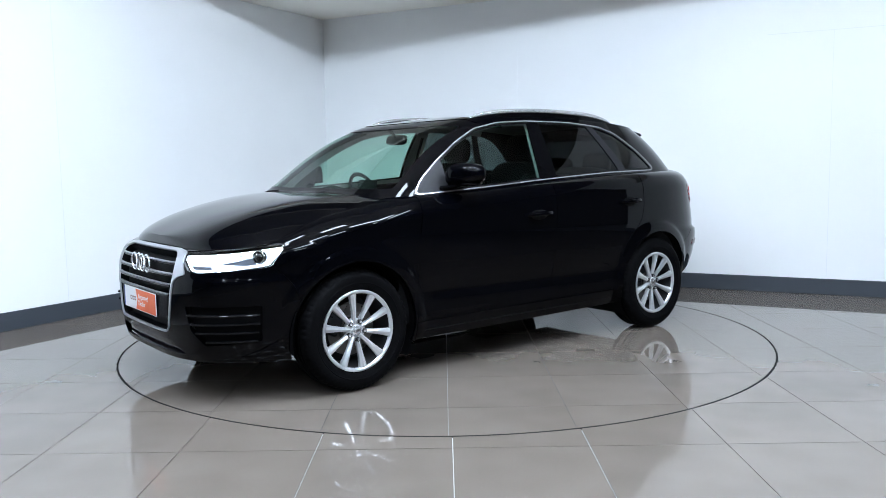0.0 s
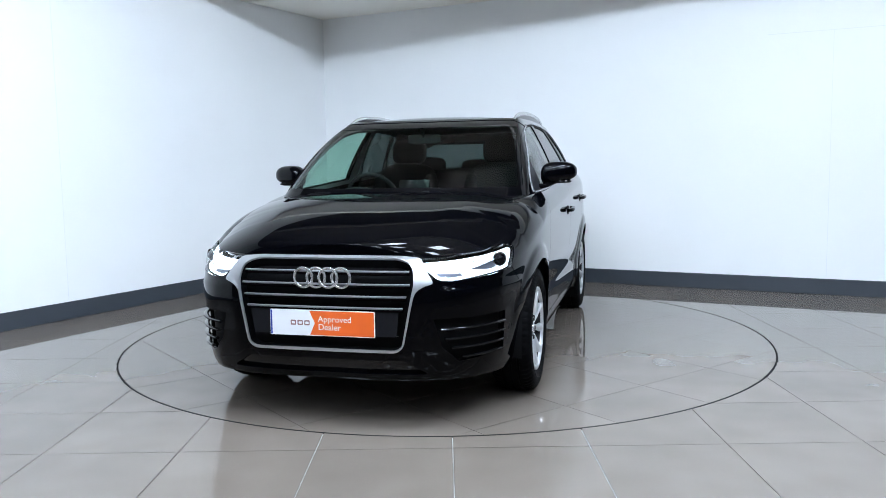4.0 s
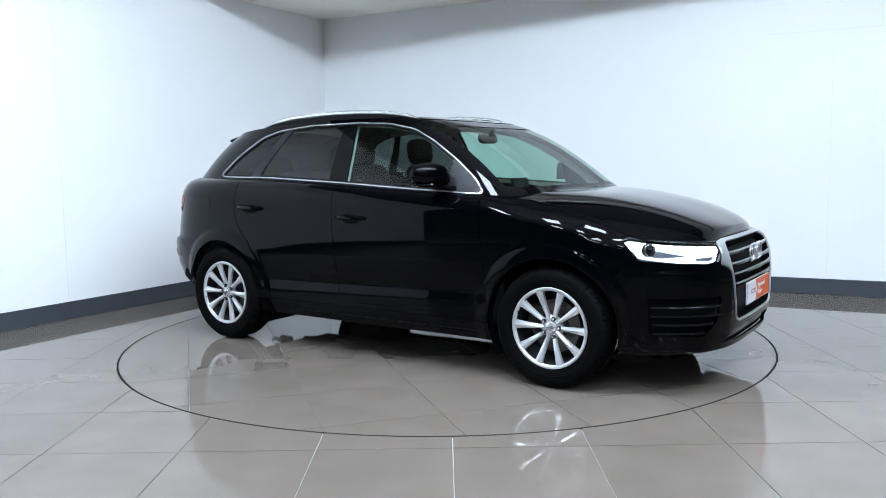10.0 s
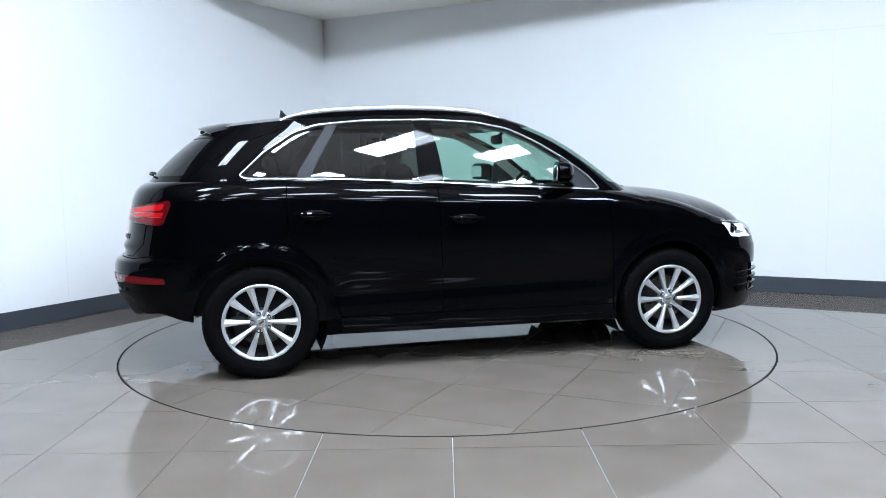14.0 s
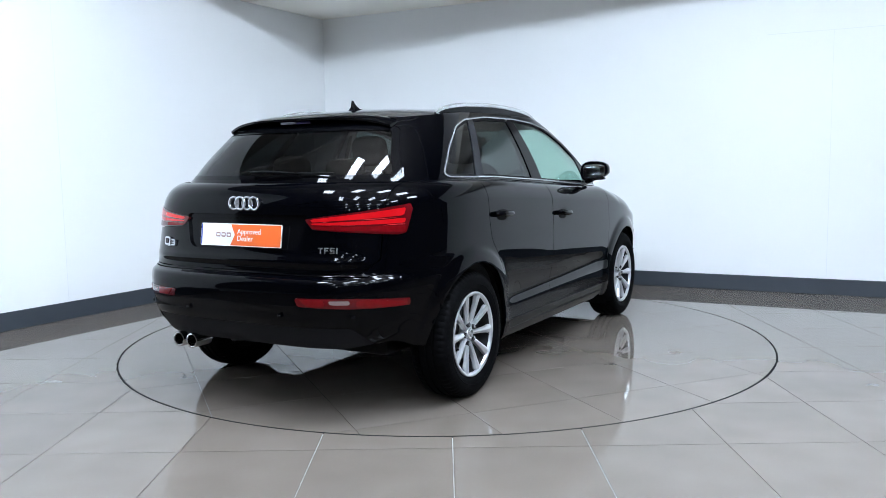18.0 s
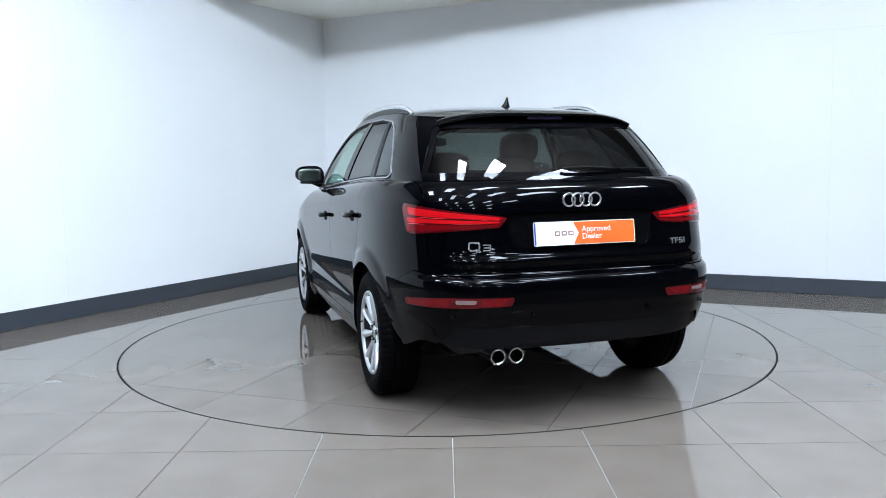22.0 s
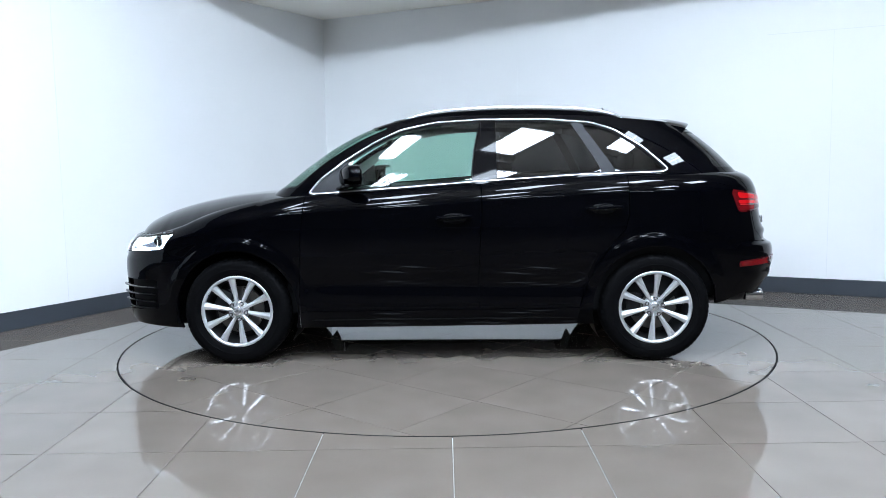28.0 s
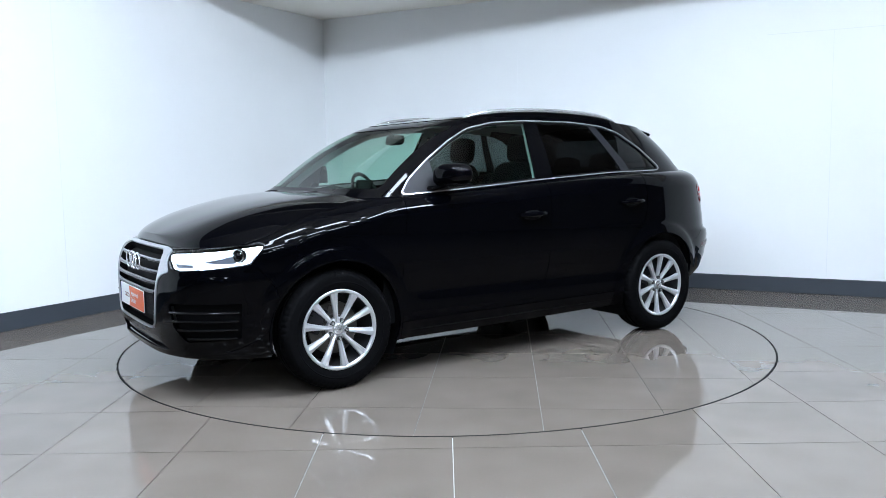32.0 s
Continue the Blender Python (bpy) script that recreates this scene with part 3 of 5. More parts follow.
def clip(verts, faces, values):
    """Keeps the part of a mesh where the values at its corners are not negative."""
    V, nv = [tuple(v) for v in verts], len(verts)
    val = np.asarray(values, float)
    extra, made, out = [], {}, []
    for f in faces:
        s = [val[i] >= 0 for i in f]
        if all(s):
            out.append(f)
            continue
        if not any(s):
            continue
        g = []
        for k in range(len(f)):
            a, b = f[k], f[(k + 1) % len(f)]
            if val[a] >= 0:
                g.append(a)
            if (val[a] >= 0) != (val[b] >= 0):
                key = (min(a, b), max(a, b))
                if key not in made:
                    t = val[a] / (val[a] - val[b])
                    made[key] = nv + len(extra)
                    extra.append(tuple(V[a][i] + (V[b][i] - V[a][i]) * t for i in range(3)))
                g.append(made[key])
        if len(g) >= 3:
            out.append(tuple(g))
    allv = V + extra
    used = sorted({i for f in out for i in f})
    remap = {o: n for n, o in enumerate(used)}
    return np.array([allv[i] for i in used]).reshape(-1, 3), [tuple(remap[i] for i in f) for f in out]


def carve(mesh, *funs):
    """Clips a mesh by several functions of its points."""
    v, f = mesh
    for fun in funs:
        if len(v) == 0:
            break
        v, f = clip(v, f, fun(v))
    return v, f


def normals(v, f):
    n = np.zeros_like(v)
    for q in f:
        a = np.cross(v[q[2]] - v[q[0]], v[q[-1]] - v[q[1]])
        for i in q:
            n[i] += a
    return n / (np.linalg.norm(n, axis=1)[:, None] + 1e-12)


def outward(v, f):
    """Turns all faces the same way, away from the car's middle."""
    n = normals(v, f)
    c = v - np.array([0, 0, 0.7])
    return f if (n * c).sum() > 0 else [q[::-1] for q in f]


def shell(mesh, offset=0.0, rim=0.014):
    """Moves a sheet along its normals and folds its border inwards."""
    v, f = mesh
    if len(v) == 0:
        return v, f
    f = outward(v, f)
    n = normals(v, f)
    v = v + n * offset
    if rim:
        count = {}
        for q in f:
            for k in range(len(q)):
                e = (q[k], q[(k + 1) % len(q)])
                count[e] = count.get(e, 0) + 1
        border = [e for e in count if (e[1], e[0]) not in count]
        inner, vs, fs = {}, list(v), list(f)
        for a, b in border:
            for i in (a, b):
                if i not in inner:
                    inner[i] = len(vs)
                    vs.append(v[i] - n[i] * rim)
            fs.append((b, a, inner[a], inner[b]))
        v, f = np.array(vs), fs
    return v, f


def mirrored(mesh):
    v, f = mesh
    return v * np.array([1, -1, 1]), [q[::-1] for q in f]


CAR = thing("car", "black compact SUV with silver ten-spoke wheels on the turntable", "car")


def panel(name, mesh, material, label="", parent=None, offset=0.0, rim=0.014, both=True, sharp=40, middle=False):
    """Links a panel of the left half and its mirror image, or both joined over the middle line."""
    v, f = shell(mesh, offset, 0 if middle else rim)
    if len(f) == 0:
        return []
    if middle:
        v0, f0 = mesh
        f0 = outward(v0, f0)
        k = len(v0)
        vv = np.concatenate([v0, v0 * np.array([1, -1, 1])])
        ff = list(f0) + [tuple(i + k for i in q[::-1]) for q in f0]
        key, order, remap = {}, [], []
        for i, p in enumerate(vv):
            kk = (round(p[0], 5), round(abs(p[1]), 5) if abs(p[1]) < 2e-4 else round(p[1], 5), round(p[2], 5))
            if kk not in key:
                key[kk] = len(order)
                order.append(p)
            remap.append(key[kk])
        ff = [tuple(dict.fromkeys(remap[i] for i in q)) for q in ff]
        v, f = shell((np.array(order), [q for q in ff if len(q) > 2]), offset, rim)
        return [link_mesh(name, v, f, material, parent or CAR, label, sharp=sharp)]
    obs = [link_mesh(name, v, f, material, parent or CAR, label, sharp=sharp)]
    if both:
        obs.append(link_mesh(name, *mirrored((v, f)), material, parent or CAR, label, sharp=sharp))
    return obs


U_LOW = even(lambda u: plan(u, 2.18, -2.15, 0.9), 330)
LOW = sheet(wall_point, U_LOW, np.concatenate([np.linspace(0, 0.86, 84), np.linspace(0.868, 0.900, 8), np.linspace(0.907, 1, 12)]))
U_UP = even(lambda u: green_plan(u, np.full_like(u, 1.3)), 230)
UP = sheet(green_point, U_UP, np.linspace(0, 1, 34))


def hood_point(u, v):
    p = wall_point(u, np.ones_like(u))
    x, ye, ze = p[..., 0], p[..., 1], p[..., 2]
    crown = np.maximum(hood_z(x) - ze, 0)
    z = ze + crown * (1 - v ** 4.0)
    # two low creases that run back from the grille's corners
    yy = ye * v
    z = z + 0.0025 * np.exp(-((yy - (0.40 + 0.16 * (2.05 - x))) / 0.08) ** 2) * np.clip((ye - yy) / 0.2, 0, 1) * np.clip((2.1 - x) / 0.25, 0, 1)
    return np.stack([x, yy, z], -1)


def roof_point(u, v):
    p = green_point(u, np.ones_like(u))
    x, ye, ze = p[..., 0], p[..., 1], p[..., 2]
    crown = np.maximum(roof_mid(x) - ze, 0)
    return np.stack([x, ye * v, ze + crown * (1 - v ** 2.4)], -1)


HOOD = sheet(hood_point, U_LOW[plan(U_LOW, 2.18, -2.15, 0.9)[0] > 0.86], np.linspace(0, 1, 44))
ROOF = sheet(roof_point, U_UP, np.linspace(0, 1, 30))

# regions on the surfaces: along the side (x, z), round the nose and the tail (turn in metres, z)
GAPW = 0.0022


def by_xz(poly):
    f = sdf(poly)
    return lambda v: f(v[:, 0], v[:, 2])


def by_yz(poly):
    f = sdf(poly)
    return lambda v: f(v[:, 1], v[:, 2])


def turn_f(v):
    return np.arctan2(v[:, 1], v[:, 0] - 1.2)


def turn_r(v):
    return np.arctan2(v[:, 1], -1.2 - v[:, 0])


def by_turn(poly, turn):
    f = sdf([(radians(a), z) for a, z in poly])
    return lambda v: f(turn(v), v[:, 2])


HEADLAMP = by_turn(rounded([(26.4, 0.800), (27.6, 0.770), (31.0, 0.709), (34, 0.702), (53.0, 0.727), (55.0, 0.735), (58.8, 0.832), (57, 0.842), (46, 0.824), (36, 0.810)], 0.03), turn_f)
TAILLAMP = by_turn(rounded([(24.0, 0.985), (54.0, 1.054), (54.6, 1.03), (52.2, 0.918), (50, 0.912), (26.5, 0.938)], 0.02), turn_r)
REARFOG = by_turn(rounded([(22.0, 0.626), (38, 0.628), (52.5, 0.610), (52.5, 0.576), (40, 0.578), (23.0, 0.586)], 0.02), turn_r)
SIDEVENT = by_turn(rounded([(29.5, 0.530), (52, 0.530), (51.5, 0.345), (36, 0.325), (31.5, 0.40)], 0.03), turn_f)
FRAME_OUT = by_yz(rounded([(-0.36, 0.808), (0.36, 0.808), (0.455, 0.800), (0.472, 0.78), (0.53, 0.690), (0.49, 0.684), (0.444, 0.655), (0.418, 0.53), (0.391, 0.400), (0.358, 0.373), (-0.35, 0.371), (-0.40, 0.6)], 0.025))
FRAME_IN = by_yz(rounded([(-0.36, 0.797), (0.358, 0.798), (0.425, 0.775), (0.441, 0.70), (0.383, 0.400), (0.352, 0.384), (-0.36, 0.386)], 0.03))
LOWERLIP = by_yz(rounded([(-0.5, 0.335), (0.39, 0.335), (0.50, 0.268), (-0.5, 0.268)], 0.012))
PLATE_HOLLOW = by_yz(rounded([(-0.5, 1.005), (0.40, 1.005), (0.36, 0.86), (0.33, 0.835), (-0.5, 0.835)], 0.03))
DLO = by_xz(rounded([(0.845, 1.062), (0.77, 1.15), (0.62, 1.262), (0.44, 1.373), (0.265, 1.455), (0.05, 1.497), (-0.23, 1.513), (-0.65, 1.509), (-0.93, 1.483), (-1.07, 1.440), (-1.245, 1.325), (-1.395, 1.188), (-1.36, 1.171), (-0.87, 1.162), (-0.23, 1.129), (0.28, 1.096)], 0.03))
SCREEN = by_yz(rounded([(-0.75, 1.083), (0.752, 1.083), (0.64, 1.49), (0.59, 1.522), (-0.75, 1.522)], 0.04))
BACKGLASS = by_yz(rounded([(-0.7, 1.172), (0.70, 1.172), (0.57, 1.44), (-0.7, 1.44)], 0.04))


def arches(v):
    d = np.minimum(np.hypot(v[:, 0] - WB, v[:, 2] - HUB_Z), np.hypot(v[:, 0] + WB, v[:, 2] - HUB_Z)) - ARCH_R
    return d


def neg(fun, k=0.0):
    return lambda v: -fun(v) - k


def pos(fun, k=0.0):
    return lambda v: fun(v) - k


def line_x(pts):
    """x minus a line that runs up the side."""
    f = curve([p[1] for p in pts], [p[0] for p in pts])
    return lambda v: v[:, 0] - f(v[:, 2])


DOOR_F = line_x([(0.905, 0.2), (0.900, 0.5), (0.885, 0.8), (0.86, 1.02), (0.85, 1.2)])
DOOR_M = line_x([(-0.215, 0.2), (-0.215, 0.5), (-0.228, 0.8), (-0.24, 1.2)])
DOOR_R = line_x([(-0.80, 0.2), (-0.86, 0.42), (-0.915, 0.55), (-1.02, 0.72), (-1.115, 0.84), (-1.135, 0.95), (-1.13, 1.2)])
BUMPER_F = line_x([(1.60, 0.2), (1.63, 0.45), (1.66, 0.6), (1.735, 0.70), (1.79, 0.76), (1.80, 0.9)])
BUMPER_R = line_x([(-1.60, 0.2), (-1.63, 0.5), (-1.66, 0.60), (-1.75, 0.66), (-1.80, 0.70), (-1.9, 0.75)])
SILL = lambda v: v[:, 2] - (0.335 - 0.005 * v[:, 0])
TAILGATE = lambda v: np.minimum(np.minimum(-1.6 - v[:, 0], 0.735 - 0.06 * np.clip((0.80 - v[:, 2]) / 0.06, 0, 1) - v[:, 1]), v[:, 2] - 0.733)
BUMPTOP = lambda v: v[:, 2] - (0.722 + 0.02 * np.clip((v[:, 1] - 0.70) / 0.1, 0, 1))


def build_panels():
    base = carve(LOW, arches)
    nolamp = carve(base, pos(HEADLAMP, GAPW), pos(TAILLAMP, GAPW), pos(REARFOG, GAPW), pos(FRAME_OUT_F, GAPW), pos(SIDEVENT_F, 0))
    front = carve(nolamp, pos(BUMPER_F, GAPW))
    lip = carve(front, neg(LOWERLIP, -0.02))
    low_edge = lambda v: v[:, 2] - 0.262
    panel("front_bumper", carve(front, pos(LOWERLIP, 0), pos(low_edge, 0)), M_PAINT, middle=True)
    panel("front_lip", carve(front, pos(LOWERLIP, 0), neg(low_edge, 0)), M_GLOSSBLACK, "gloss black lip under the bumper", middle=True)
    panel("lower_intake", lip, M_VENTSLAT, "gloss black lower intake", middle=True, offset=-0.026, rim=0)
    mid = carve(nolamp, neg(BUMPER_F, GAPW), pos(BUMPER_R, GAPW))
    panel("front_fender", carve(mid, pos(DOOR_F, GAPW)), M_PAINT)
    side = carve(mid, neg(DOOR_F, GAPW))
    panel("sill", carve(side, neg(SILL, GAPW), pos(DOOR_RR, 0)), M_PAINT, "dark sill panel")
    up = carve(side, pos(SILL, GAPW))
    doors = {}
    doors["front"] = panel("front_door", carve(up, pos(DOOR_M, GAPW)), M_PAINT)
    doors["rear"] = panel("rear_door", carve(up, neg(DOOR_M, GAPW), pos(DOOR_R, GAPW)), M_PAINT)
    rear = carve(nolamp, neg(DOOR_R, GAPW))
    quarter = carve(rear, neg(DOOR_M, 0.3), lambda v: np.maximum(BUMPTOP(v) - GAPW, BUMPER_R(v) - GAPW), lambda v: -TAILGATE(v) - GAPW)
    panel("rear_quarter", quarter, M_PAINT)
    # fuel flap on the car's right side
    flap = by_xz(rounded([(-1.40, 0.935), (-1.585, 0.935), (-1.60, 1.045), (-1.415, 1.045)], 0.03))
    v, f = mirrored(shell(carve(quarter, neg(flap)), 0.0016, 0.005))
    link_mesh("fuel_flap", v, f, M_PAINT, CAR, "flush black fuel flap", sharp=40)
    gate = carve(nolamp, lambda v: TAILGATE(v) - GAPW)
    gates = panel("tailgate", carve(gate, pos(PLATE_HOLLOW_F, 0)), M_PAINT, middle=True)
    panel("plate_recess", carve(carve(LOW, lambda v: TAILGATE(v) - GAPW), neg(PLATE_HOLLOW_F, -0.01)), M_GLOSSBLACK, "black plate recess", middle=True, offset=-0.012, rim=0, parent=gates[0])
    bump = carve(rear, neg(BUMPER_R, GAPW), lambda v: -BUMPTOP(v) - GAPW)
    diffuser = lambda v: v[:, 2] - 0.482 + 0.22 * np.clip((v[:, 1] - 0.64) / 0.16, 0, 1)
    panel("rear_bumper", carve(bump, pos(diffuser, GAPW)), M_PAINT, middle=True)
    panel("rear_valance", carve(bump, neg(diffuser, 0)), M_PLASTIC, "dark grey textured rear valance", middle=True, offset=-0.009)
    hood = carve(HOOD, lambda v: v[:, 0] - 0.885 - 0.19 * (1 - (v[:, 1] / 0.8) ** 2))
    panel("bonnet", hood, M_PAINT, middle=True, rim=0.01)
    # upper body
    glassless = carve(UP, pos(DLO_S, 0.0), pos(SCREEN_F, 0.0), pos(BACK_F, 0.0))
    panel("pillar_frame", glassless, M_PAINT, middle=True, rim=0.02)
    panel("roof", ROOF, M_PAINT, middle=True, rim=0)
    panel("windscreen", carve(UP, neg(SCREEN_F, -0.002)), M_GLASS, "clear green-tinted windscreen", middle=True, offset=-0.006, rim=0)
    panel("rear_window", carve(UP, neg(BACK_F, -0.002)), M_PRIVACY, "dark tinted rear window", middle=True, offset=-0.006, rim=0, parent=gates[0])
    return doors


def front_only(fun):
    return lambda v: np.where(v[:, 0] > 0, fun(v), 1.0)


def rear_only(fun):
    return lambda v: np.where(v[:, 0] < 0, fun(v), 1.0)


FRAME_OUT_F, FRAME_IN_F, SIDEVENT_F = front_only(FRAME_OUT), front_only(FRAME_IN), front_only(SIDEVENT)
HEADLAMP, TAILLAMP, REARFOG = front_only(HEADLAMP), rear_only(TAILLAMP), rear_only(REARFOG)
LOWERLIP = front_only(LOWERLIP)
PLATE_HOLLOW_F, BACK_F = rear_only(PLATE_HOLLOW), rear_only(BACKGLASS)
SCREEN_F = front_only(SCREEN)
DLO_S = lambda v: np.where(v[:, 1] > 0.5, DLO(v), 1.0)
DOOR_RR = lambda v: v[:, 0] + 0.93
DOORS = build_panels()


# ---- the car: lamps, grille, glass ----
def front_x(y, z):
    w = half_w(z)
    return XM_F + (nose_x(z) - XM_F) * np.maximum(0, 1 - np.abs(y / w) ** PF) ** (1 / PF)


def rear_x(y, z):
    w = half_w(z)
    return XM_R + (tail_x(z) - XM_R) * np.maximum(0, 1 - np.abs(y / w) ** PR) ** (1 / PR)


def ring_mesh(R, r, n=40, k=10):
    """A torus that faces along x."""
    vs, fs = [], []
    for i in range(n):
        a = 2 * math.pi * i / n
        for j in range(k):
            b = 2 * math.pi * j / k
            q = R + r * math.cos(b)
            vs.append((r * 0.8 * math.sin(b), q * math.cos(a), q * math.sin(a)))
    for i in range(n):
        for j in range(k):
            fs.append((i * k + j, ((i + 1) % n) * k + j, ((i + 1) % n) * k + (j + 1) % k, i * k + (j + 1) % k))
    return vs, fs


def build_grille():
    g = panel("grille", carve(LOW, neg(FRAME_IN_F, -0.01)), M_DARKPLASTIC, "black grille with silver slats", middle=True, offset=-0.05, rim=0)[0]
    panel("grille_frame", carve(LOW, neg(FRAME_OUT_F, 0), pos(FRAME_IN_F, 0)), M_FRAME, "satin silver grille frame", middle=True, offset=0.006, rim=0.010, parent=g)
    panel("grille_lip", carve(LOW, pos(FRAME_IN_F, 0.001), neg(FRAME_IN_F, -0.012)), M_DARKPLASTIC, "black lip inside the frame", middle=True, offset=-0.004, rim=0.045, parent=g)
    for z, h in ((0.748, 0.412), (0.690, 0.420), (0.635, 0.406), (0.582, 0.390)):
        ys = np.linspace(-h, h, 31)
        pts = [(float(front_x(y, z)) - 0.014, float(y), z - 0.012) for y in ys]
        v, f = tube(pts, 0.017, 8, 0.62)
        slat = link_mesh("slat", v, f, M_GLOSSBLACK, g)
        pts = [(p[0] + 0.010, p[1], p[2] + 0.009) for p in pts]
        v, f = tube(pts, 0.0080, 8, 0.7)
        link_mesh("slat_edge", v, f, M_SLAT, slat, "silver slat edge")
    # plate carrier
    ys = np.linspace(-0.372, 0.372, 25)
    vs, fs = [], []
    for y in ys:
        k = 0.372 - 0.01
        for z, dx in ((0.445, -0.04), (0.447, -0.004), (0.565, -0.004), (0.567, -0.04)):
            vs.append((float(front_x(y, 0.5)) + dx, y * (0.96 if z < 0.5 else 1.0), z))
    for i in range(len(ys) - 1):
        for j in range(3):
            a = i * 4 + j
            fs.append((a, a + 4, a + 5, a + 1))
    link_mesh("plate_carrier", vs, fs, M_PLASTIC, g, "dark grey plate carrier", smooth=False)
    emblem = None
    for k in range(4):
        v, f = ring_mesh(0.0455, 0.0066)
        y = (k - 1.5) * 0.0625
        ob = link_mesh("ring", [(p[0] + float(front_x(y, 0.717)) + 0.012 - 0.004 * (k % 2), p[1] + y, p[2] + 0.717) for p in v], f, M_BADGE, g, "chrome emblem ring")
    # slatted side vents
    for ob, s in zip(panel("side_vent", carve(LOW, neg(SIDEVENT_F, -0.004)), M_DARKPLASTIC, "black slatted side vent", offset=-0.035, rim=0), (1, -1)):
        for z, a0, a1 in ((0.352, 36.5, 50.5), (0.397, 33.6, 50.8), (0.442, 32.0, 51.2), (0.487, 31.0, 51.4)):
            pts = []
            for a in np.linspace(a0, a1, 15):
                lo, hi = 0.2, 0.88
                for _ in range(30):
                    y = (lo + hi) / 2
                    if math.atan2(y, float(front_x(y, z)) - 1.2) < radians(a):
                        lo = y
                    else:
                        hi = y
                pts.append((float(front_x(y, z)) + 0.010, s * (y + 0.008), z - 0.004))
            v, f = tube(pts, 0.0125, 10, 0.62)
            link_mesh("vent_slat", v, f, M_VENTSLAT, ob)


def build_sensors():
    """Small round parking sensors in both bumpers."""
    for y in (0.30, 0.66):
        for s in (1, -1):
            for z, fun, d in ((0.625, front_x, 1), (0.536, rear_x, -1)):
                if d > 0 and y < 0.5:
                    continue
                y2 = y + (0.085 if d > 0 else 0)
                e = (float(fun(y2 + 0.01, z)) - float(fun(y2 - 0.01, z))) / 0.02
                v, f = superblob(0.004, 0.010, 0.010, 0.6, 1.0, 16, 8)
                head = math.degrees(math.atan(-e))
                R = pose(float(fun(y2, z)) + 0.001 * d, s * y2, z, 0, 0, s * head)
                link_mesh("parking_sensor", [R @ p for p in v], f, M_GLOSSBLACK, CAR, "round black parking sensor")


def in_turn(poly, turn):
    return by_turn(poly, turn)


def build_headlamps():
    cups = panel("headlamp", carve(LOW, neg(HEADLAMP, -0.003)), M_LAMPBACK, "lit headlamp with a clear lens", offset=-0.055, rim=0)
    wedge = in_turn(rounded([(40.5, 0.752), (47.5, 0.790), (52, 0.80), (53, 0.745), (49, 0.736)], 0.02), turn_f)
    bowl = in_turn(rounded([(31.6, 0.706), (38.5, 0.713), (37.5, 0.738), (30.6, 0.742)], 0.02), turn_f)
    for ob, s in zip(cups, (1, -1)):
        def add(name, mesh, material, label, off, rim=0.01):
            v, f = shell(mesh, off, rim)
            if s < 0:
                v, f = mirrored((v, f))
            return link_mesh(name, v, f, material, ob, label)
        add("lens", carve(LOW, neg(HEADLAMP, 0.001)), M_LENS, "clear lens", -0.001, 0)
        add("light_strip", carve(LOW, neg(HEADLAMP, 0.005), lambda v: HEADLAMP(v) + 0.016), M_DRL, "glowing white light strip", -0.020)
        add("light_guide", carve(LOW, neg(HEADLAMP, 0.019), pos(wedge), pos(bowl)), M_DRLSOFT, "glowing light guide", -0.030)
        add("reflector_bowl", carve(LOW, neg(bowl)), M_LAMPINNER, "grey reflector bowl", -0.026, 0.004)
        add("bezel", carve(LOW, neg(HEADLAMP, 0.019), neg(wedge)), M_LAMPINNER, "grey inner bezel", -0.045, 0.006)
        # projector
        a = radians(49.5)
        y = 0.778
        x = float(front_x(y, 0.77)) - 0.046
        vs, fs = revolve([(0.001, 0.020), (0.014, 0.018), (0.026, 0.010), (0.033, 0.0), (0.040, 0.0), (0.044, -0.012), (0.046, -0.03)], 28, "y")
        vs = [(p[0] * 0.74, p[1] * 0.9, p[2] * 0.74) for p in vs]
        R = pose(x, s * y, 0.777, 0, 0, -60 if s > 0 else -120)
        link_mesh("projector", [R @ Vector(p) for p in vs], fs, M_GLOSSBLACK, ob, "dark round projector lens")
        vs, fs = ring_mesh(0.033, 0.004, 28, 8)
        R2 = pose(x, s * y, 0.777, 0, 0, 30 if s > 0 else -30)
        link_mesh("projector_ring", [R2 @ Vector(p) for p in vs], fs, M_CHROME, ob, "chrome ring")


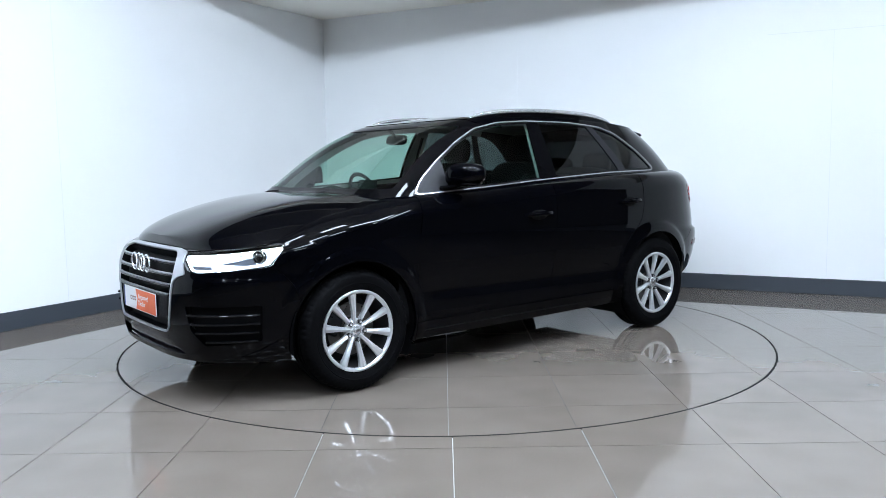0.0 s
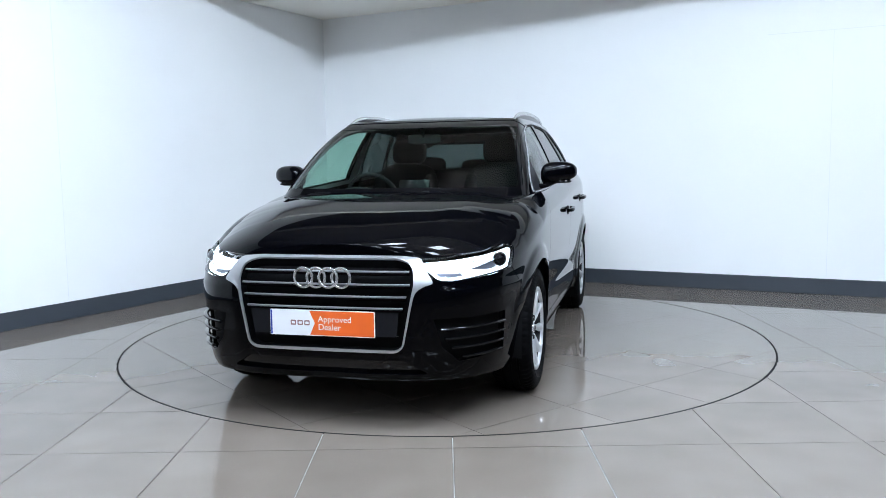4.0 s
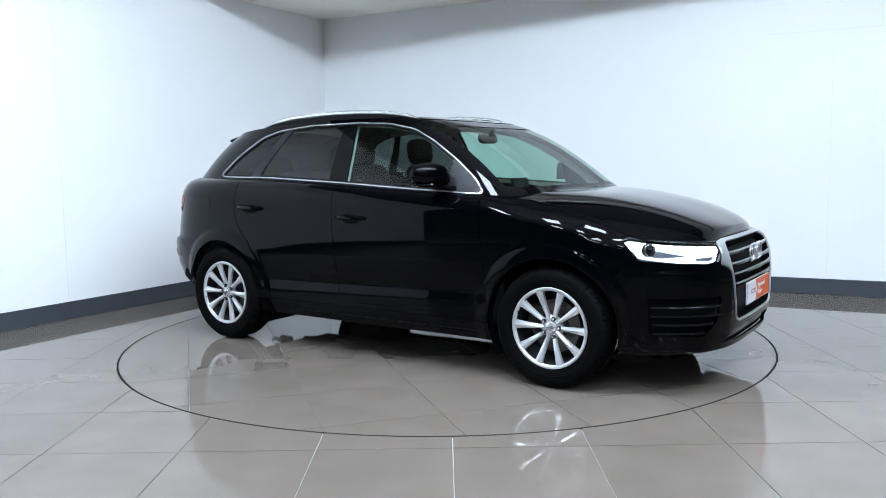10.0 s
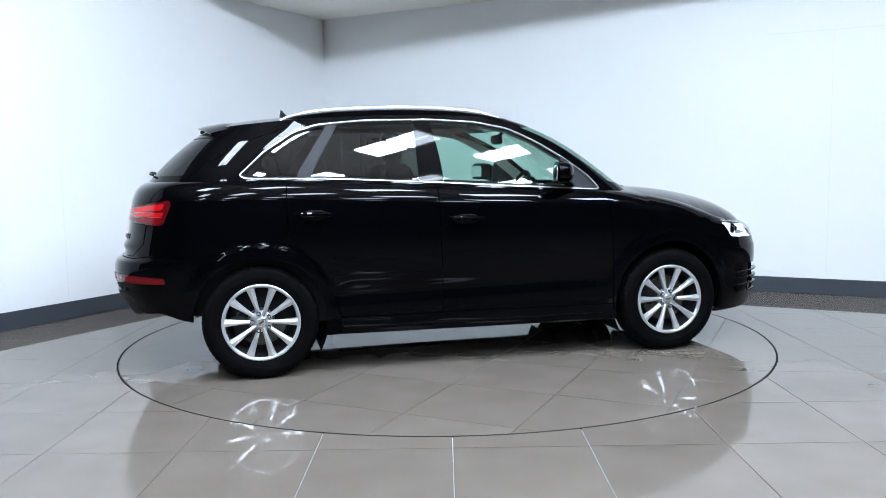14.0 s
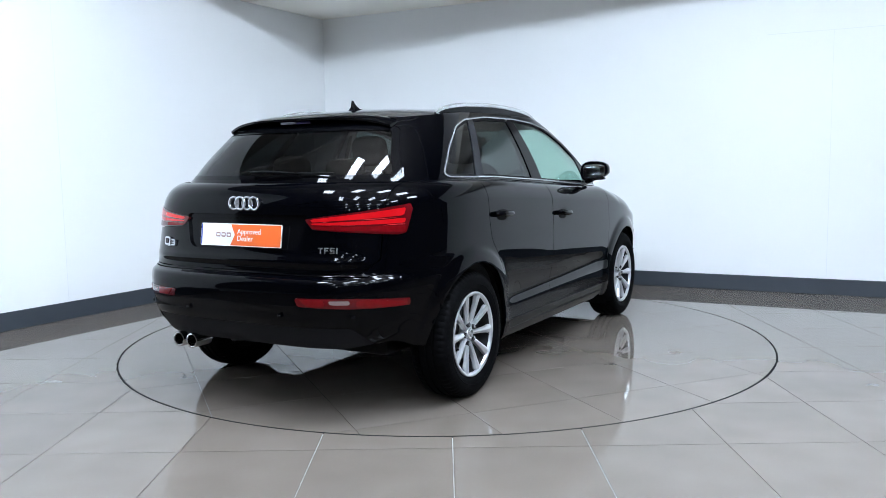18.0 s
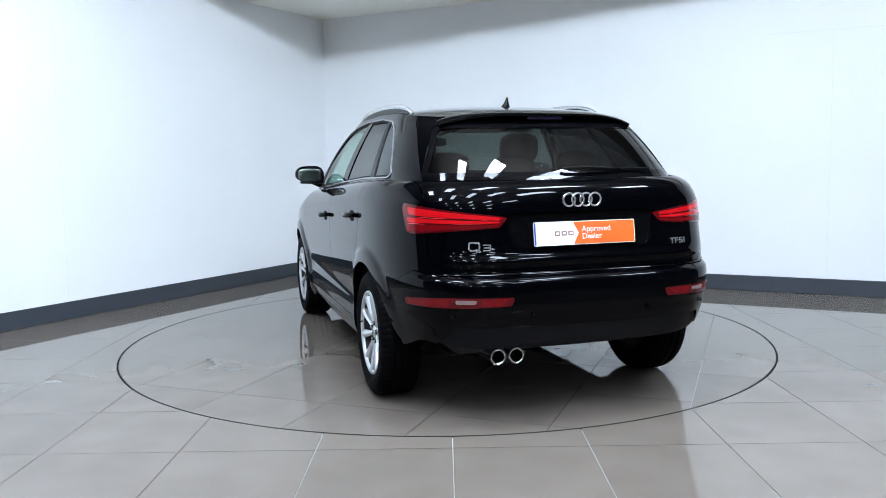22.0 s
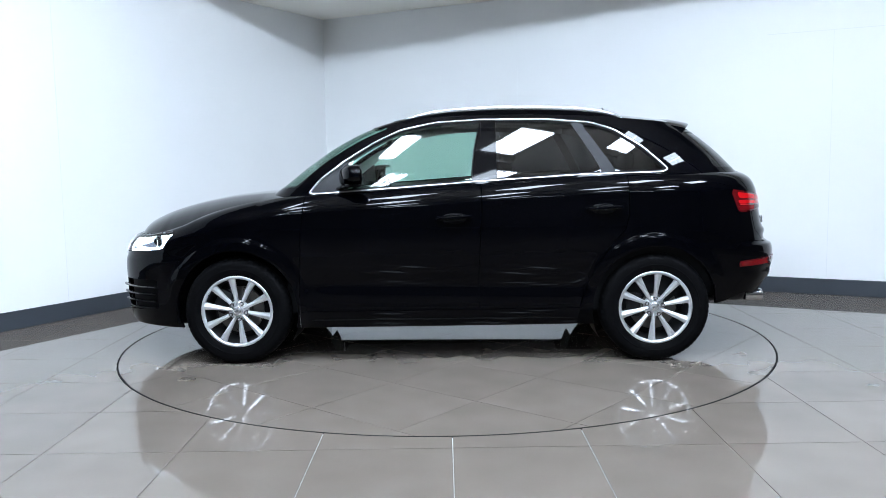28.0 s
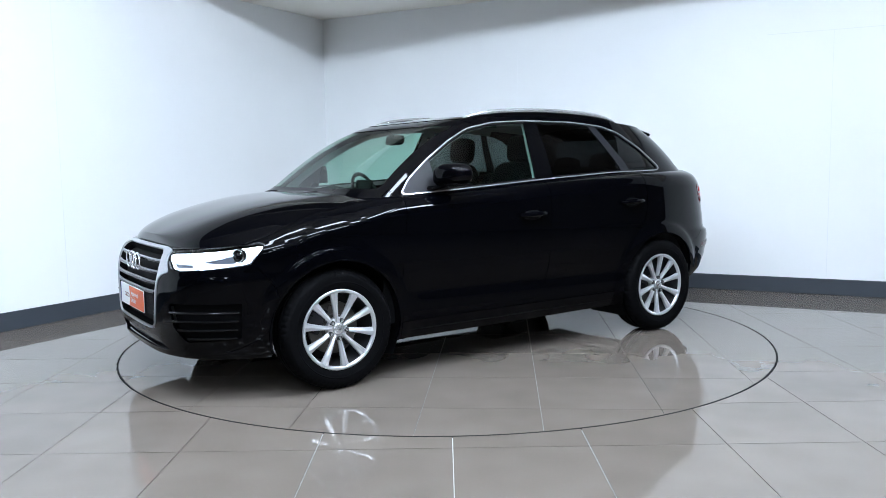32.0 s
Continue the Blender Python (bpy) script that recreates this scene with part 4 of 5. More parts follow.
def build_taillamps():
    cups = panel("tail_lamp", carve(LOW, neg(TAILLAMP, 0.0)), M_REDDARK, "red tail lamp", offset=0.002, rim=0.02)
    for ob, s in zip(cups, (1, -1)):
        def add(name, mesh, material, label, off, rim=0.006):
            v, f = shell(mesh, off, rim)
            if s < 0:
                v, f = mirrored((v, f))
            return link_mesh(name, v, f, material, ob, label)
        def fan(lo, hi):
            zt = lambda g: 0.985 + 0.0023 * (g - 24)
            zb = lambda g: 0.938 - 0.0010 * (g - 26)
            at = lambda g, k: (g, zb(g) + (zt(g) - zb(g)) * k)
            return carve(LOW, neg(rear_only(in_turn([at(26.5, lo), at(51.6, lo), at(52.4, hi), at(25.8, hi)], turn_r))), neg(TAILLAMP, 0.004))
        add("light_band", fan(0.64, 0.90), M_RED, "bright red band", 0.0055)
        add("light_band", fan(0.38, 0.55), M_RED, "bright red band", 0.0055)
        add("light_band", fan(0.07, 0.30), M_FOGRED, "deep red band", 0.0055)
        for k in (0.585, 0.325):
            add("reflector_line", fan(k, k + 0.03), M_REDLINE, "pale red reflector line", 0.0075, 0.002)
    fogs = panel("rear_reflector", carve(LOW, neg(REARFOG, 0.0)), M_REDDARK, "red bumper reflector lamp", offset=0.001, rim=0.02)
    for ob, s in zip(fogs, (1, -1)):
        for poly, m, n in (([(31, 0.618), (36.5, 0.618), (36.5, 0.599), (31.8, 0.599)], M_CLEARLENS, "reverse_lens"), ([(38, 0.622), (51.6, 0.604), (51.6, 0.579), (38, 0.584)], M_FOGRED, "fog_lens"),
                           ([(23.5, 0.622), (30, 0.622), (30.5, 0.589), (25.5, 0.589)], M_FOGRED, "fog_lens")):
            v, f = shell(carve(LOW, neg(rear_only(in_turn(poly, turn_r)))), 0.004, 0.004)
            if s < 0:
                v, f = mirrored((v, f))
            link_mesh(n, v, f, m, ob, "clear reverse lens" if m is M_CLEARLENS else "")


PILLAR_B0 = line_x([(-0.175, 1.05), (-0.195, 1.3), (-0.235, 1.52)])
PILLAR_B1 = line_x([(-0.335, 1.05), (-0.335, 1.3), (-0.335, 1.52)])
DIV_0 = line_x([(-1.00, 1.1), (-0.985, 1.17), (-0.90, 1.33), (-0.80, 1.50), (-0.79, 1.52)])
DIV_1 = line_x([(-1.085, 1.1), (-1.07, 1.17), (-0.975, 1.33), (-0.865, 1.50), (-0.855, 1.52)])
SAIL = line_x([(0.60, 1.0), (0.60, 1.52)])


def build_side_glass():
    hole = carve(UP, neg(DLO_S, -0.004))
    panel("front_door_glass", carve(hole, pos(PILLAR_B0), neg(SAIL)), M_GLASS, "clear green-tinted side window", offset=-0.008, rim=0)
    panel("mirror_sail", carve(hole, pos(SAIL)), M_SAIL, "grey mirror sail panel", offset=-0.003, rim=0.01)
    panel("centre_pillar", carve(hole, neg(PILLAR_B0, 0.001), pos(PILLAR_B1, 0.001), lambda v: np.abs(v[:, 0] + 0.237 + 0.004 * (v[:, 2] - 1.3)) - 0.0025), M_GLOSSBLACK, "gloss black pillar cover", offset=-0.003, rim=0.012)
    panel("rear_door_glass", carve(hole, neg(PILLAR_B1), pos(DIV_0)), M_PRIVACY, "dark tinted side window", offset=-0.008, rim=0)
    panel("window_divider", carve(hole, neg(DIV_0, 0.001), pos(DIV_1, 0.001)), M_SAIL, "grey window divider", offset=-0.002, rim=0.012)
    panel("quarter_glass", carve(hole, neg(DIV_1)), M_PRIVACY, "dark tinted quarter window", offset=-0.008, rim=0)
    panel("window_trim", carve(UP, pos(DLO_S, -0.002), lambda v: 0.0058 - DLO_S(v)), M_BRIGHT, "chrome window surround", offset=0.005, rim=0.008)
    # rubber seal inside the surround
    panel("window_seal", carve(UP, pos(DLO_S, -0.014), lambda v: -DLO_S(v) - 0.002), M_DARKPLASTIC, "black window seal", offset=-0.004, rim=0)
    # black borders of windscreen and rear window
    panel("screen_border", carve(UP, lambda v: np.maximum(SCREEN_F(v) + 0.018, np.where(v[:, 0] > 0, v[:, 2] - 1.478, -1)), lambda v: -SCREEN_F(v)), M_GLOSSBLACK, "black screen border", offset=-0.003, rim=0, middle=True)
    panel("rear_border", carve(UP, pos(BACK_F, -0.022), lambda v: -BACK_F(v)), M_GLOSSBLACK, "black rear window border", offset=-0.003, rim=0, middle=True)


def text_mesh(body, size, name):
    cu = bpy.data.curves.new(name, "FONT")
    cu.body, cu.size, cu.extrude = body, size, 0.0004
    cu.align_x, cu.align_y = "LEFT", "CENTER"
    tmp = new("lettering", cu)
    dg = bpy.context.evaluated_depsgraph_get()
    dg.update()
    me = bpy.data.meshes.new_from_object(tmp.evaluated_get(dg))
    bpy.data.objects.remove(tmp)
    bpy.data.curves.remove(cu)
    return me


def build_plate(name, m, w, h):
    """A dealer plate in its own frame: x to the right, y up, z towards the viewer."""
    bm = bmesh.new()
    prism(bm, rounded([(-w / 2, -h / 2), (w / 2, -h / 2), (w / 2, h / 2), (-w / 2, h / 2)], 0.008), 0.0, 0.004, m)
    pl = part(name, bm, M_WHITE, CAR, "white and orange dealer plate", smooth=False)
    e = 0.004
    x0, tip = -w * 0.115, -w * 0.065
    bm = bmesh.new()
    prism(bm, [(x0, -h / 2 + e), (w / 2 - e, -h / 2 + e), (w / 2 - e, h / 2 - e), (x0, h / 2 - e), (tip, 0)], 0.004, 0.0052, m)
    part("orange_field", bm, M_ORANGE, pl, "orange field", smooth=False)
    bm = bmesh.new()
    prism(bm, [(-w / 2 + 0.002, -h / 2 + e), (-w / 2 + 0.010, -h / 2 + e), (-w / 2 + 0.010, h / 2 - e), (-w / 2 + 0.002, h / 2 - e)], 0.004, 0.005, m)
    part("blue_edge", bm, M_BLUE, pl, "narrow blue edge", smooth=False)
    # the dealer's mark as plain shapes
    for k in range(3):
        bm = bmesh.new()
        cx = -w * 0.30 + k * w * 0.066
        o = rounded([(cx, -h * 0.10), (cx + w * 0.052, -h * 0.10), (cx + w * 0.052, h * 0.10), (cx, h * 0.10)], 0.006)
        prism(bm, o, 0.004, 0.0050, m)
        part("mark_bar", bm, M_GREYINK, pl, "faded red-grey mark", smooth=False)
        bm = bmesh.new()
        o = rounded([(cx + 0.006, -h * 0.045), (cx + w * 0.052 - 0.005, -h * 0.045), (cx + w * 0.052 - 0.005, h * 0.045), (cx + 0.006, h * 0.045)], 0.003)
        prism(bm, o, 0.0050, 0.0056, m)
        part("mark_fill", bm, M_WHITE, pl, smooth=False)
    for body, yy in (("Approved", h * 0.15), ("Dealer", -h * 0.16)):
        me = text_mesh(body, h * 0.34, "word")
        me.transform(m @ Matrix.Translation((-w * 0.035, yy, 0.0056)))
        me.materials.append(M_WHITE)
        ob = new("word", me)
        ob.parent = pl
        ob["label"] = "white lettering reading " + body
    return pl


def facing(x, y, z, heading, tilt=0.0):
    """A frame that faces along the heading (degrees) from a place."""
    return pose(x, y, z, 0, 0, heading + 90) @ pose(0, 0, 0, 90 - tilt, 0, 0)


def build_badges():
    build_plate("front_plate", facing(float(front_x(0, 0.505)) + 0.002, 0, 0.505, 0, 0), 0.525, 0.122)
    build_plate("rear_plate", facing(-2.083, 0, 0.903, 180, 8), 0.530, 0.112)
    for k in range(4):
        v, f = ring_mesh(0.0305, 0.0055, 32, 8)
        y = (k - 1.5) * 0.0445
        x = float(rear_x(y, 1.058)) - 0.011 + 0.003 * (k % 2)
        link_mesh("ring", [(p[0] + x, p[1] + y, p[2] + 1.058) for p in v], f, M_BADGE, CAR, "chrome emblem ring")
    # model marks as plain chrome shapes
    for y0, z0, bars in ((0.575, 0.855, ((0.0, 0.056, -0.021, 0.023, True), (0.036, 0.060, -0.026, -0.018, False), (0.068, 0.106, -0.021, -0.015, False), (0.072, 0.106, -0.008, -0.003, False), (0.068, 0.106, 0.004, 0.010, False), (0.099, 0.106, -0.021, 0.010, False))),
                         (-0.472, 0.843, ((0.0, 0.026, 0.008, 0.014, False), (0.010, 0.016, -0.014, 0.010, False), (0.032, 0.038, -0.014, 0.014, False), (0.032, 0.054, 0.008, 0.014, False), (0.032, 0.05, -0.003, 0.003, False),
                                           (0.060, 0.084, 0.008, 0.014, False), (0.060, 0.084, -0.014, -0.008, False), (0.060, 0.084, -0.003, 0.003, False), (0.060, 0.066, -0.003, 0.014, False), (0.078, 0.084, -0.014, 0.003, False), (0.092, 0.099, -0.014, 0.014, False)))):
        x = float(rear_x(y0, z0))
        for a, b, c, d, hollow in bars:
            e = (float(rear_x(y0, z0)) - float(rear_x(y0 - 0.1, z0))) / 0.1
            m = facing(x - 0.007, y0, z0, 180 - math.degrees(math.atan(e)), 6)
            bm = bmesh.new()
            if hollow:
                o = rounded([(a, c), (b, c), (b, d), (a, d)], 0.014)
                i = rounded([(a + 0.008, c + 0.008), (b - 0.008, c + 0.008), (b - 0.008, d - 0.008), (a + 0.008, d - 0.008)], 0.009)
                for q in range(len(o)):
                    r = (q + 1) % len(o)
                    prism(bm, [o[q], o[r], i[r], i[q]], 0, 0.004, m)
            else:
                prism(bm, [(a, c), (b, c), (b, d), (a, d)], 0, 0.004, m)
            part("badge", bm, M_BADGE, CAR, "chrome model badge", smooth=False)


# ---- the car: wheels ----
def build_wheel(m):
    ob = new("wheel")
    ob.parent = CAR
    ob.matrix_basis = m
    R = TYRE_R
    prof = [(0.212, 0.020), (0.222, 0.085), (0.231, 0.098), (0.255, 0.108), (0.284, 0.111), (0.306, 0.107), (0.320, 0.098), (0.330, 0.085), (0.3355, 0.066)]
    groove = []
    for c in (0.042, 0.0, -0.042):
        groove += [(R, c + 0.007), (R - 0.008, c + 0.005), (R - 0.008, c - 0.005), (R, c - 0.007)]
    prof = prof + [(R, 0.058)] + groove + [(R, -0.058)] + [(r, -h) for r, h in prof[::-1]]
    n = 192
    vs, fs = revolve(prof, n)
    k = len(prof)
    # shoulder blocks
    for i in range(n):
        if i % 3 == 0:
            for j in list(range(6, 10)) + list(range(k - 10, k - 6)):
                x, y, z = vs[i * k + j]
                r = math.hypot(x, z)
                q = (r - 0.003) / r
                vs[i * k + j] = (x * q, y * 0.985, z * q)
    tyre = link_mesh("tyre", vs, fs, M_RUBBER, ob, "black rubber tyre", sharp=28)
    # raised sidewall ring
    vs, fs = revolve([(0.262, 0.1085), (0.2645, 0.1105), (0.2675, 0.1110), (0.270, 0.1095)], 72)
    link_mesh("sidewall_ring", vs, fs, M_RUBBER, tyre)
    # rim: flange, lip and barrel
    vs, fs = revolve([(0.226, 0.090), (0.226, 0.099), (0.222, 0.102), (0.215, 0.101), (0.208, 0.096), (0.205, 0.086)], 80)
    link_mesh("rim", vs, fs, M_ALLOY, ob, "silver alloy rim", sharp=50)
    # barrel colour is darkened to give the shade behind the spokes
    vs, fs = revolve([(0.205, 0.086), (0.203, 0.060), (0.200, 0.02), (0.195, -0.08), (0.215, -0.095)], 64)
    link_mesh("barrel", vs, fs, M_DARKMETAL_SHADE, ob, "inner barrel of the rim, darkened for shade", sharp=50)
    # ten spokes in five pairs
    sec = []
    for i in range(10):
        a = 2 * math.pi * i / 10 + math.pi / 2
        bm = bmesh.new()
        st = ((0.040, 0.0115, 0.072, 0.046), (0.070, 0.0120, 0.078, 0.052), (0.110, 0.0145, 0.085, 0.060), (0.155, 0.0185, 0.091, 0.066), (0.190, 0.0225, 0.095, 0.068), (0.209, 0.0265, 0.097, 0.070))
        rows = []
        for r, w, y1, y0 in st:
            rows.append([bm.verts.new((r, y0, -w * 0.8)), bm.verts.new((r, y1 - 0.018, -w)), bm.verts.new((r, y1 - 0.004, -w * 0.82)), bm.verts.new((r, y1 + 0.002, -w * 0.05)),
                         bm.verts.new((r, y1 - 0.005, w * 0.82)), bm.verts.new((r, y1 - 0.019, w)), bm.verts.new((r, y0, w * 0.8))])
        for p, q in zip(rows, rows[1:]):
            for j in range(7):
                bm.faces.new((p[j], p[(j + 1) % 7], q[(j + 1) % 7], q[j]))
        bm.faces.new(rows[0])
        bm.faces.new(rows[-1][::-1])
        bmesh.ops.recalc_face_normals(bm, faces=bm.faces)
        bmesh.ops.transform(bm, matrix=Matrix.Rotation(-a, 4, "Y"), verts=bm.verts)
        part("spoke", bm, M_ALLOY, ob, sharp=22)
    vs, fs = revolve([(0.001, 0.078), (0.026, 0.078), (0.030, 0.075), (0.033, 0.070), (0.050, 0.068), (0.062, 0.060), (0.066, 0.04)], 40)
    hub = link_mesh("hub", vs, fs, M_ALLOY, ob, sharp=40)
    vs, fs = revolve([(0.001, 0.0815), (0.024, 0.0812), (0.028, 0.079), (0.029, 0.076)], 32)
    cap = link_mesh("hub_cap", vs, fs, M_SATIN, ob, "satin hub cap")
    for q in range(4):
        v, f = ring_mesh(0.0062, 0.0012, 16, 6)
        link_mesh("ring", [((q - 1.5) * 0.0088 + p[1], 0.0822 + p[0], p[2]) for p in v], f, M_DISC, cap, "small emblem ring")
    for i in range(5):
        a = 2 * math.pi * (i + 0.5) / 5 + math.pi / 2
        # solid dark plug gives the shade of each sunken bolt hole
        bm = bmesh.new()
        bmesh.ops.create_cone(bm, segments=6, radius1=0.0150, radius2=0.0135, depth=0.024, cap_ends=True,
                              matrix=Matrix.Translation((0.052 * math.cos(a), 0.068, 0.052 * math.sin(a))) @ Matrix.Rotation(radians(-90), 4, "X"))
        part("bolt_well_shade", bm, M_DARKMETAL_SHADE, ob, "dark plug for the shade in a bolt hole", smooth=False)
        bm = bmesh.new()
        bmesh.ops.create_cone(bm, segments=6, radius1=0.0095, radius2=0.0085, depth=0.028, cap_ends=True,
                              matrix=Matrix.Translation((0.052 * math.cos(a), 0.069, 0.052 * math.sin(a))) @ Matrix.Rotation(radians(-90), 4, "X"))
        part("wheel_bolt", bm, M_SATIN, ob, "silver wheel bolt", smooth=False)
    vs, fs = revolve([(0.05, 0.035), (0.075, 0.030), (0.08, 0.010), (0.148, 0.010), (0.148, -0.012), (0.08, -0.012)], 48)
    link_mesh("brake_disc", vs, fs, M_DISC, ob, "steel brake disc", sharp=30)
    bm = bmesh.new()
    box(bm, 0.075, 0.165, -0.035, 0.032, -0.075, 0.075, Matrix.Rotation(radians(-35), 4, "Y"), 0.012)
    part("brake_caliper", bm, M_DARKMETAL_SHADE, ob, "grey brake caliper")
    vs, fs = revolve([(0.001, -0.085), (0.20, -0.085)], 40)
    link_mesh("backing_plate", vs, fs, M_DARKMETAL_SHADE, ob)
    v, f = tube([(0.0, 0.094, 0.204), (0.0, 0.108, 0.190)], 0.004, 8)
    link_mesh("valve", [Matrix.Rotation(0.9, 4, "Y") @ Vector(p) for p in v], f, M_DARKPLASTIC, ob)
    return ob


WHEEL_Y = 0.785


def build_wheels():
    w = build_wheel(pose(WB, WHEEL_Y, HUB_Z, 0, 8, 0))
    for x, s, a in ((-WB, 1, 31), (WB, -1, 17), (-WB, -1, 52)):
        copy_thing(w, pose(x, s * WHEEL_Y, HUB_Z, 0, 0, 0 if s > 0 else 180) @ pose(0, 0, 0, 0, a, 0))
    for x in (WB, -WB):
        for s in (1, -1):
            # liner of the wheel house
            vs, fs = [], []
            n = 28
            y0, y1 = 0.52, 0.885
            for i in range(n + 1):
                a = radians(-12 + 222 * i / n) if x > 0 else radians(-30 + 192 * i / n)
                for y in (y0, y1 - 0.024):
                    vs.append((x + (ARCH_R + 0.006) * math.cos(a), s * y, HUB_Z + (ARCH_R + 0.006) * math.sin(a)))
            for i in range(n):
                a = i * 2
                fs.append((a, a + 1, a + 3, a + 2))
            c = len(vs)
            vs.append((x, s * y0, HUB_Z))
            for i in range(n):
                fs.append((c, i * 2, i * 2 + 2))
            link_mesh("wheel_liner", vs, fs, M_DARKPLASTIC, CAR, "black wheel house liner")
    # trays under nose and tail
    for lo, hi, dz in ((1.66, 9, 0.012), (-9, -1.66, 0.02)):
        P = wall_point(U_LOW, np.full_like(U_LOW, 0.02))
        P = P[(P[:, 0] > lo) & (P[:, 0] < hi)]
        rim = [(p[0] * 0.988, p[1] * 0.985, p[2] + dz) for p in P] + [(p[0] * 0.988, -p[1] * 0.985, p[2] + dz) for p in P[::-1]]
        n = len(P)
        vs = rim
        fs = [(i, i + 1, 2 * n - 2 - i, 2 * n - 1 - i) for i in range(n - 1)]
        link_mesh("undertray", vs, fs, M_DARKPLASTIC, CAR, "black undertray", smooth=False)
    # axles and underside
    bm = bmesh.new()
    box(bm, -1.60, 1.95, -0.53, 0.53, 0.24, 0.34, bevel=0.03)
    box(bm, -1.98, -1.55, -0.60, 0.60, 0.37, 0.42, bevel=0.02)
    box(bm, -0.86, 0.86, -0.80, 0.80, 0.245, 0.34, bevel=0.03)
    part("underbody", bm, M_DARKPLASTIC, CAR, "black underbody")
    for x in (WB, -WB):
        v, f = tube([(x, -0.72, HUB_Z - 0.02), (x, -0.3, HUB_Z - 0.09), (x, 0.3, HUB_Z - 0.09), (x, 0.72, HUB_Z - 0.02)], 0.035, 10)
        link_mesh("axle", v, f, M_DARKPLASTIC, CAR)
    v, f = tube([(1.0, 0.12, 0.235), (0.2, 0.1, 0.235), (-0.9, 0.12, 0.24), (-1.4, 0.35, 0.26), (-1.75, 0.40, 0.30)], 0.035, 10)
    link_mesh("exhaust_pipe", v, f, M_DARKMETAL_SHADE, CAR, "dull exhaust pipe")
    bm = bmesh.new()
    box(bm, -1.95, -1.66, 0.16, 0.62, 0.325, 0.44, bevel=0.05, seg=3)
    part("silencer", bm, M_DARKMETAL_SHADE, CAR, "dull exhaust silencer")


# ---- the car: outer fittings ----
def superblob(a, b, c, e1, e2, nu=28, nv=16):
    """An ellipsoid with squared corners."""
    def sp(x, e):
        return math.copysign(abs(x) ** e, x)
    vs, fs = [], []
    for i in range(nv + 1):
        p = -math.pi / 2 + math.pi * i / nv
        for j in range(nu):
            t = 2 * math.pi * j / nu
            vs.append(Vector((a * sp(math.cos(p), e1) * sp(math.cos(t), e2), b * sp(math.cos(p), e1) * sp(math.sin(t), e2), c * sp(math.sin(p), e1))))
    for i in range(nv):
        for j in range(nu):
            fs.append((i * nu + j, i * nu + (j + 1) % nu, (i + 1) * nu + (j + 1) % nu, (i + 1) * nu + j))
    return vs, fs


def build_mirrors():
    for s in (1, -1):
        vs, fs = superblob(0.082, 0.122, 0.078, 0.72, 0.66, 36, 20)
        out = []
        for p in vs:
            x, y, z = p
            k = y / 0.122
            x = max(x, -0.035) * (1 - 0.22 * k)
            z = z * (1 - 0.16 * k) if z > 0 else z * (0.66 - 0.10 * k)
            z += 0.004 + 0.010 * k
            out.append((0.540 + x - 0.026 * k, s * (0.914 + y * 0.90), 1.160 + z))
        if s < 0:
            fs = [q[::-1] for q in fs]
        ob = link_mesh("door_mirror", out, fs, M_PAINT, CAR, "gloss black door mirror", sharp=50)
        v, f = superblob(0.004, 0.098, 0.046, 0.5, 0.6)
        link_mesh("mirror_glass", [(0.501 + p.x - 0.022 * p.y / 0.1, s * (0.914 + p.y * 0.90), 1.172 + p.z) for p in v], f, M_MIRROR, ob, "silvered mirror glass")
        v, f = tube([(0.640, s * 0.800, 1.092), (0.630, s * 0.835, 1.095), (0.585, s * 0.875, 1.112), (0.565, s * 0.90, 1.128)], [0.030, 0.026, 0.026, 0.030], 10, 0.6)
        link_mesh("mirror_arm", v, f, M_GLOSSBLACK, ob, "black mirror arm")
        v, f = superblob(0.062, 0.098, 0.012, 0.6, 0.7, 24, 8)
        link_mesh("mirror_base", [(0.543 + p.x - 0.02 * p.y / 0.1, s * (0.900 + p.y * 0.94), 1.118 + p.z) for p in v], f, M_GLOSSBLACK, ob, "black mirror base")


def build_rails():
    xs = np.linspace(0.24, -1.14, 40)
    zf = curve([0.24, 0.17, 0.08, -0.1, -0.4, -0.8, -1.0, -1.1, -1.14], [1.522, 1.545, 1.563, 1.581, 1.590, 1.578, 1.556, 1.532, 1.515])
    for s in (1, -1):
        pts, rad = [], []
        for x in xs:
            y = 0.585 - 0.02 * (x + 0.4) ** 2
            pts.append((x, s * y, float(zf(x))))
            rad.append(0.0135 - 0.005 * max(0, abs(x + 0.45) - 0.5) / 0.2)
        v, f = tube(pts, rad, 12, 1.15)
        rail = link_mesh("roof_rail", v, f, M_SATIN, CAR, "satin aluminium roof rail")
        vs, fs = [], []
        for x, y, z in pts:
            vs += [(x, y - 0.007, z), (x, y + 0.007, z), (x, y + 0.007, float(roof_edge(x)) - 0.02), (x, y - 0.007, float(roof_edge(x)) - 0.02)]
        for i in range(len(pts) - 1):
            for j in range(4):
                a, b = i * 4 + j, i * 4 + (j + 1) % 4
                fs.append((a, b, b + 4, a + 4))
        link_mesh("rail_foot", vs, fs, M_GLOSSBLACK, rail, "black rail foot", smooth=False)


